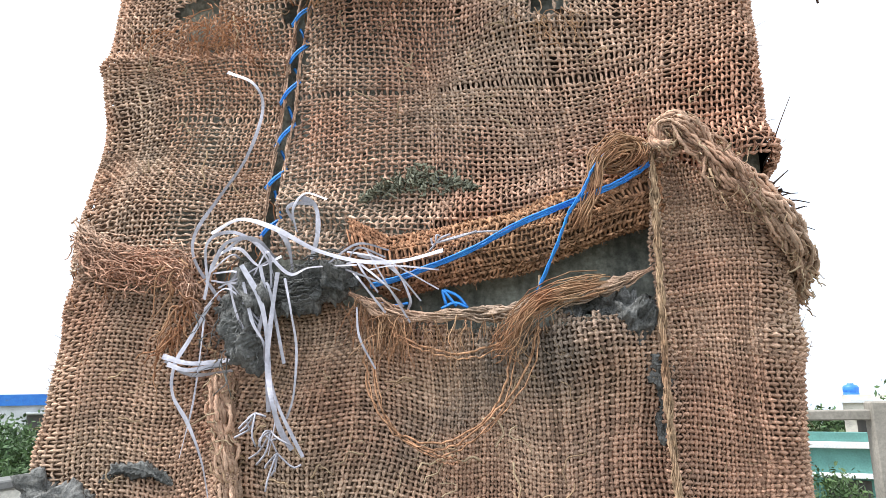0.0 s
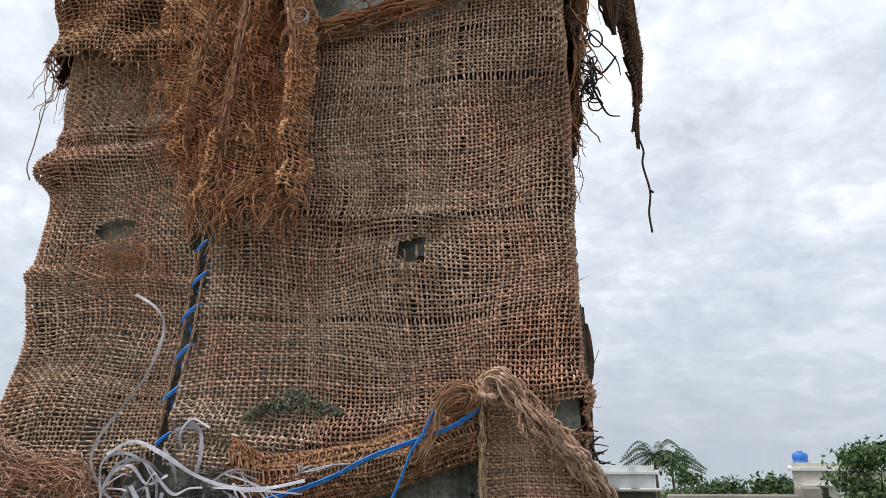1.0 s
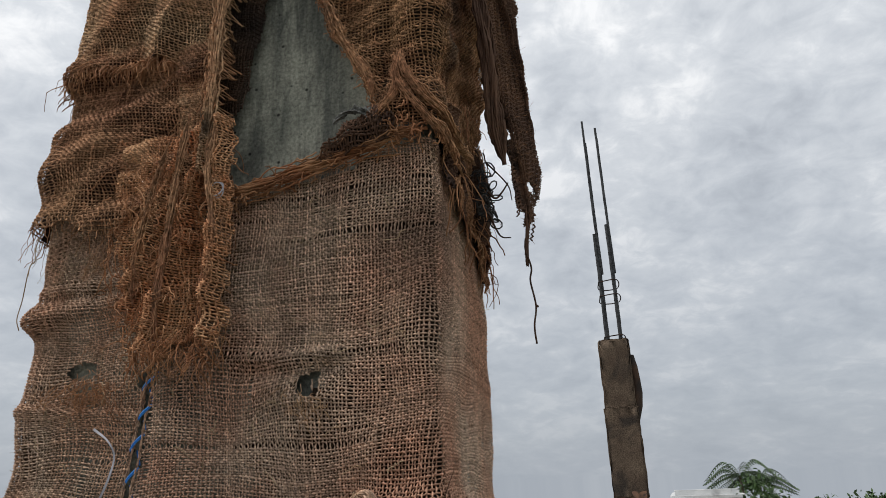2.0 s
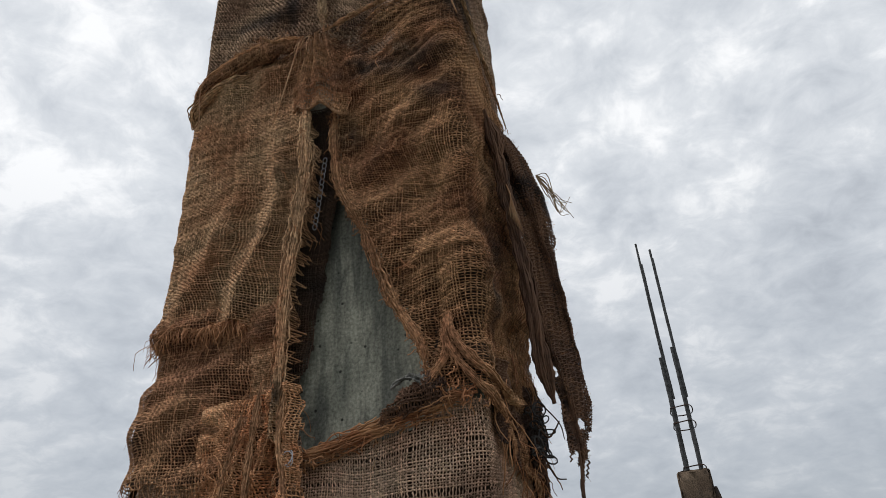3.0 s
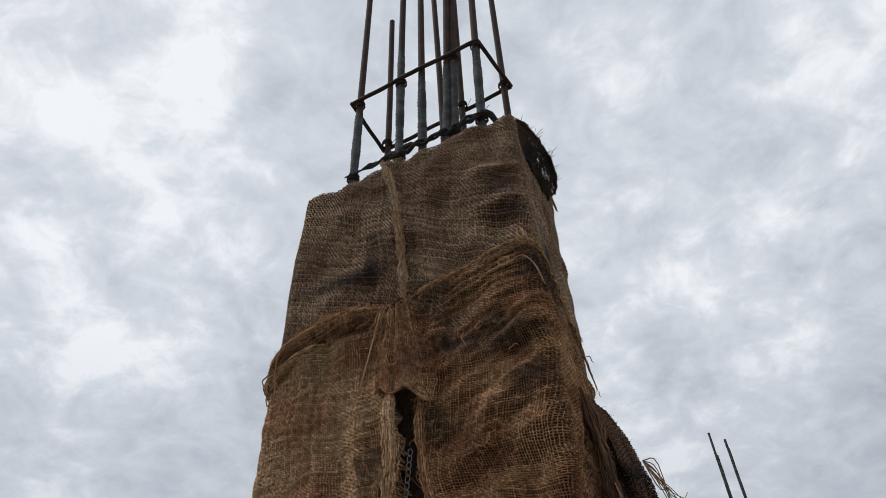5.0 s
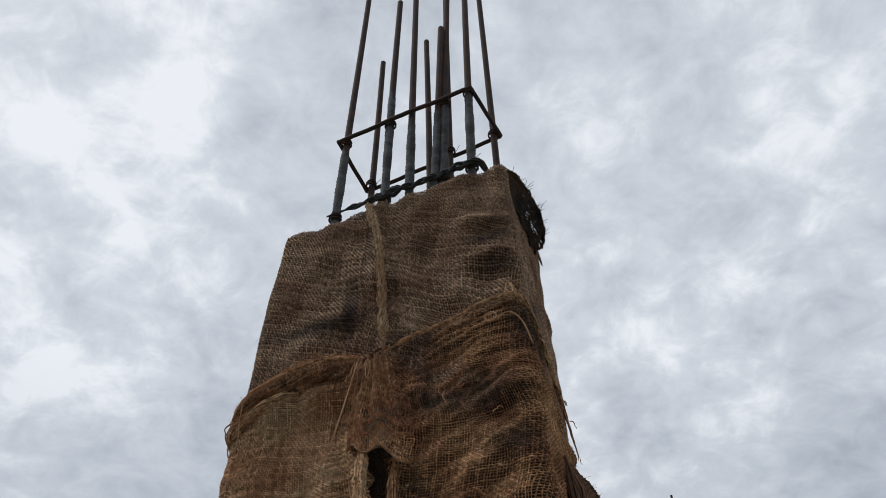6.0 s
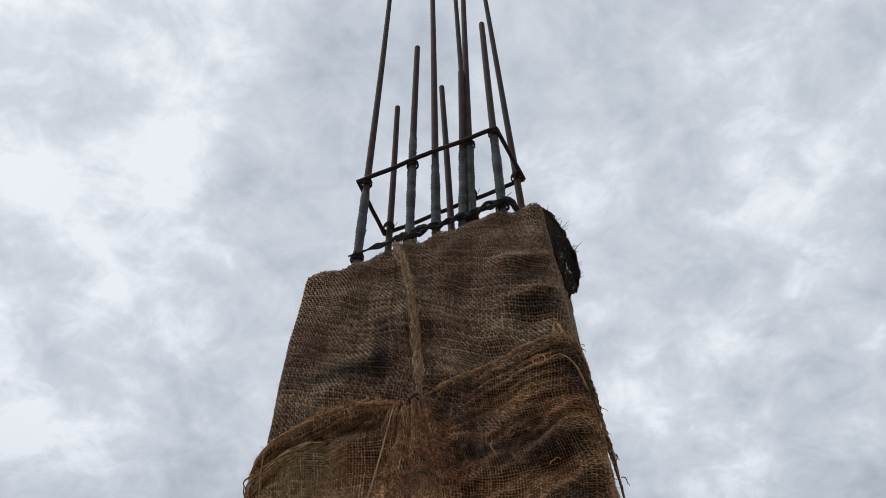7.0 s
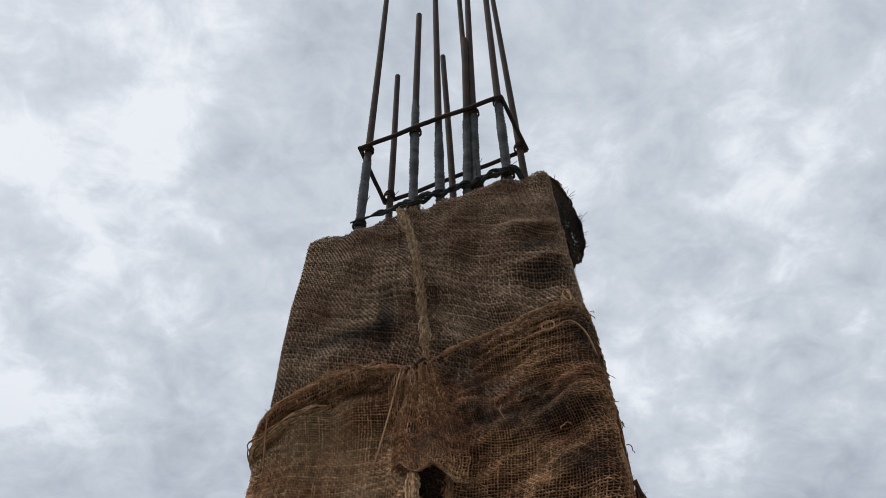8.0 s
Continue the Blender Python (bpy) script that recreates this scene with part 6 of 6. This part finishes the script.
ground_sheet()
floor = tagged(part("floor", box_bm(-3.85, 3.0, -4.0, 5.2, -0.15, 0.0, 0.01), TERRACE), "grey screed roof terrace", "floor", kind="structure")
building = tagged(part("wall_building", box_bm(-3.75, 2.9, -3.9, 5.1, GROUND - 0.3, -0.154), PLASTER_CREAM), "cream rendered storeys below the terrace", "building", kind="structure")


def parapet():
    for name, (a, b, c, d) in (("parapet_west", (-3.85, -3.7, -4.0, 5.15)), ("parapet_south", (-3.7, 2.9, -4.0, -3.85)), ("parapet_north", (-3.7, -1.2, 5.0, 5.15))):
        w = tagged(part(name, box_bm(a, b, c, d, 0.0, 0.84, 0.01), PLASTER_CREAM), "cream parapet wall of the terrace", "wall", kind="structure")
        part("coping", box_bm(a - 0.03, b + 0.03, c - 0.03, d + 0.03, 0.842, 0.90, 0.01), TERRACE, w, "grey cement coping")


parapet()


def railing():
    rail = tagged(new("railing"), "weathered pale timber railing with one post on the terrace", "railing")
    part("top_rail", box_bm(0.80, 1.52, 3.42, 3.50, 1.255, 1.305, 0.006), TIMBER, rail)
    part("post", box_bm(1.43, 1.535, 3.40, 3.415 + 0.09, 0.0, 1.345, 0.008), TIMBER, rail, "square weathered post")
    part("post", box_bm(0.80, 0.88, 3.51, 3.59, 0.0, 1.30, 0.008), TIMBER, rail, "square weathered post")
    low = part("lower_rail", box_bm(-0.03, 1.35, -0.03, 0.03, -0.03, 0.03, 0.005), TIMBER, rail)
    low.matrix_basis = pose(1.52, 3.46, 0.98, 0, -9, 0)


railing()


def place(az, el, dist, eye=(0.2, -0.5, 1.52)):
    """A point at a bearing (degrees to the right of straight ahead) and height angle, as seen from the camera's first stand."""
    a = radians(az)
    return Vector((eye[0] + dist * math.sin(a), eye[1] + dist * math.cos(a), eye[2] + dist * math.tan(radians(el))))


def tree(at, height, spread_r, seed, label, leaves=1500, size=0.16):
    rng = np.random.RandomState(seed)
    thing = tagged(new("tree"), label, "tree", "trees among the houses")
    thing.location = at
    trunk = curve([(0, 0, 0), (0.1, 0.05, height * 0.25), (-0.05, 0.1, height * 0.5), (0.05, 0, height * 0.72)], 12)
    lines, radii = [trunk], [np.linspace(0.16, 0.05, 12)]
    tips = []
    for k in range(13):
        f = rng.uniform(0.35, 1.0)
        a, r = rng.uniform(0, 6.283), spread_r * rng.uniform(0.35, 0.9)
        start = trunk[int(f * 11)]
        tip = np.array([math.cos(a) * r, math.sin(a) * r, height * rng.uniform(0.5, 0.95)])
        lines.append(curve([start, (start + tip) / 2 + np.array([0, 0, 0.2]), tip], 8))
        radii.append(np.linspace(0.05, 0.012, 8))
        tips.append(tip)
    put("trunk", mesh_of("trunk", *tubes(lines, radii, 5), BARK), thing, "brown branching trunk")
    tips.append(np.array([0, 0, height * 0.95]))
    c = np.array(tips)[rng.randint(0, len(tips), leaves)] + rng.randn(leaves, 3) * np.array([0.30, 0.30, 0.22]) * spread_r * 0.75
    a, b = unit(rng.randn(leaves, 3)), rng.randn(leaves, 3)
    b = unit(np.cross(a, b))
    s = size * rng.uniform(0.5, 1.3, (leaves, 1))
    v = np.stack([c - a * s, c + b * s * 0.45, c + a * s, c - b * s * 0.45], 1)
    put("crown", mesh_of("crown", v.reshape(-1, 3), np.arange(leaves * 4).reshape(-1, 4), FOLIAGE, False), thing, "green leaves in loose clumps")
    return thing


def palm(at, height, seed):
    rng = np.random.RandomState(seed)
    thing = tagged(new("palm_tree"), "coconut palm with drooping fronds above the roofs", "tree", "palms above the roofs")
    thing.location = at
    put("trunk", mesh_of("trunk", *tubes([curve([(0, 0, 0), (0.3, 0, height * 0.5), (0.2, 0, height)], 14)], [np.linspace(0.17, 0.1, 14)], 7), BARK), thing)
    for k in range(26):
        a, up = k * 2.4, rng.uniform(-0.5, 1.3)
        out = np.array([math.cos(a), math.sin(a), 0])
        rib = curve([(0.2, 0, height), np.array([0.2, 0, height + 0.9 * up]) + out * 1.2, np.array([0.2, 0, height + 0.5 * up - 0.8]) + out * 2.6], 16)
        verts, quads = [], []
        side = np.cross(out, (0, 0, 1))
        for n, p in enumerate(rib[1:]):
            for s in (-1, 1):
                l = 0.55 * math.sin(0.4 + n / 16 * 2.4)
                tip = p + side * s * l * 0.8 + np.array([0, 0, -l * 0.5]) + out * 0.2
                w = out * 0.07
                i = len(verts)
                verts += [p - w, p + w, tip + w * 0.2, tip - w * 0.2]
                quads.append((i, i + 1, i + 2, i + 3))
        put("frond", mesh_of("frond", verts, quads, FOLIAGE_PALM, False), thing, "feathered green frond")


def house(name, at, width, depth, height, mat, label, turn=0.0, windows=3, tank=False):
    thing = tagged(new(name), label, "house", "houses of the neighbourhood")
    height += at[2] - ground_z(at[1] + depth)
    thing.location, thing.rotation_euler = (at[0], at[1], ground_z(at[1] + depth)), (0, 0, radians(turn))
    part("wall", box_bm(-width / 2, width / 2, 0, depth, 0, height, 0.02), mat, thing)
    part("roof", box_bm(-width / 2 - 0.25, width / 2 + 0.25, -0.25, depth + 0.25, height, height + 0.18, 0.02), PLASTER_WHITE, thing, "flat pale concrete roof slab")
    part("parapet", box_bm(-width / 2, width / 2, 0, 0.15, height + 0.182, height + 0.45, 0.01), mat, thing)
    for k in range(windows):
        x = -width / 2 + (k + 0.5) * width / windows
        for z in [height - 2.2 - 3 * n for n in range(int(height / 3))]:
            w = part("window", box_bm(x - 0.55, x + 0.55, -0.03, 0.1, z, z + 1.3), OPENING_DARK, thing, "dark window opening")
            part("sunshade", box_bm(x - 0.75, x + 0.75, -0.5, 0.0, z + 1.4, z + 1.5, 0.01), PLASTER_WHITE, w, "concrete sunshade slab")
    return thing


def water_tank(at):
    bm = bmesh.new()
    profile = [(0, 0), (0.40, 0), (0.42, 0.10), (0.39, 0.13), (0.42, 0.17), (0.42, 0.36), (0.39, 0.40), (0.42, 0.44), (0.42, 0.68), (0.36, 0.78), (0.17, 0.85), (0.17, 0.91), (0, 0.91)]
    verts = [bm.verts.new((r, 0, z)) for r, z in profile]
    edges = [bm.edges.new((a, b)) for a, b in zip(verts, verts[1:])]
    bmesh.ops.spin(bm, geom=verts + edges, cent=(0, 0, 0), axis=(0, 0, 1), angle=2 * math.pi, steps=24)
    bmesh.ops.remove_doubles(bm, verts=bm.verts, dist=0.001)
    bmesh.ops.recalc_face_normals(bm, faces=bm.faces)
    ob = tagged(part("water_tank", bm, TANK_BLUE, smooth=True), "blue ribbed plastic water tank on a roof", "water tank")
    ob.location = at
    return ob


def on_ground(az, dist):
    p = place(az, 0, dist)
    return (p.x, p.y, GROUND)


# pale house with the blue tank
q = place(18.3, -1.15, 46.6)
p = place(20.3, -1.6, 46)
house("house", (p.x, p.y, GROUND), 4.6, 6, q.z - GROUND - 0.2, PLASTER_CREAM, "cream flat-roofed house with dark openings", -18, 2)
water_tank((q.x, q.y + 0.6, q.z - 0.02))
# white and orange house beyond the second column
p = place(5.6, -1.3, 40)
house("house", (p.x, p.y, GROUND), 3.2, 7, p.z - GROUND - 0.3, PLASTER_WHITE, "white flat-roofed house with sunshades", -4, 3)
p = place(2.9, -1.7, 36)
house("house", (p.x, p.y, GROUND), 1.2, 5, p.z - GROUND - 0.5, PLASTER_ORANGE, "orange painted house behind the second column", -2, 1)
p = place(15.2, -4.6, 24)
house("shed", (p.x, p.y, GROUND), 3.2, 4, p.z - GROUND, PAINT_GREEN, "shed clad in green painted sheets", -14, 2)
# white house with a blue band, past the other side of the column
p = place(-45.0, 0.0, 60)
far = house("house", (p.x, p.y, GROUND), 8.5, 8, p.z - GROUND - 0.5, PLASTER_WHITE, "far white house with a blue roof band", 40, 3)
part("roof_band", box_bm(-4.4, 4.4, -0.35, -0.26, p.z - ground_z(p.y + 8) - 0.7, p.z - ground_z(p.y + 8) + 0.1), TANK_BLUE, far, "blue painted band")
for az, el, dist, r, seed in ((9.2, 0.3, 22, 1.0, 1), (10.2, -0.9, 24, 0.8, 2), (12.3, -2.4, 70, 2.6, 3), (13.6, -2.2, 75, 2.6, 4), (16.4, -1.9, 70, 2.0, 5), (22.6, 0.6, 28, 1.3, 6), (21.5, -1.6, 30, 1.2, 19),
                              (21.0, -3.0, 26, 1.3, 7), (17.0, -3.6, 60, 3.0, 8), (11.0, -2.6, 80, 3.0, 18), (15.0, -2.6, 80, 3.0, 20), (-40.5, -1.9, 40, 2.6, 9), (-43.0, -2.2, 38, 2.6, 10), (-37.5, -2.4, 42, 2.6, 11), (-46, -2.0, 45, 3.0, 12),
                              (-34, -2.5, 55, 3.4, 13), (25, -2.0, 45, 3.0, 14), (28, -2.2, 50, 3.0, 15), (-50, -2.4, 50, 3.2, 16), (16.2, -6.0, 20, 1.0, 17), (6.5, -3.0, 60, 2.0, 21), (-41, -4.5, 30, 2.0, 22), (-44, -5.0, 30, 2.0, 23)):
    p = place(az, el, dist)
    tree((p.x, p.y, ground_z(p.y)), p.z - ground_z(p.y), r, seed, "leafy green tree among the houses", 4200 if dist < 50 else 2200, 0.09 * dist / 24 if dist < 50 else 0.26)
for az, el, dist, seed in ((7.8, 0.1, 60, 1), (9.0, -0.4, 62, 2)):
    p = place(az, el, dist)
    palm((p.x, p.y, ground_z(p.y)), p.z - ground_z(p.y) - 0.3, seed)
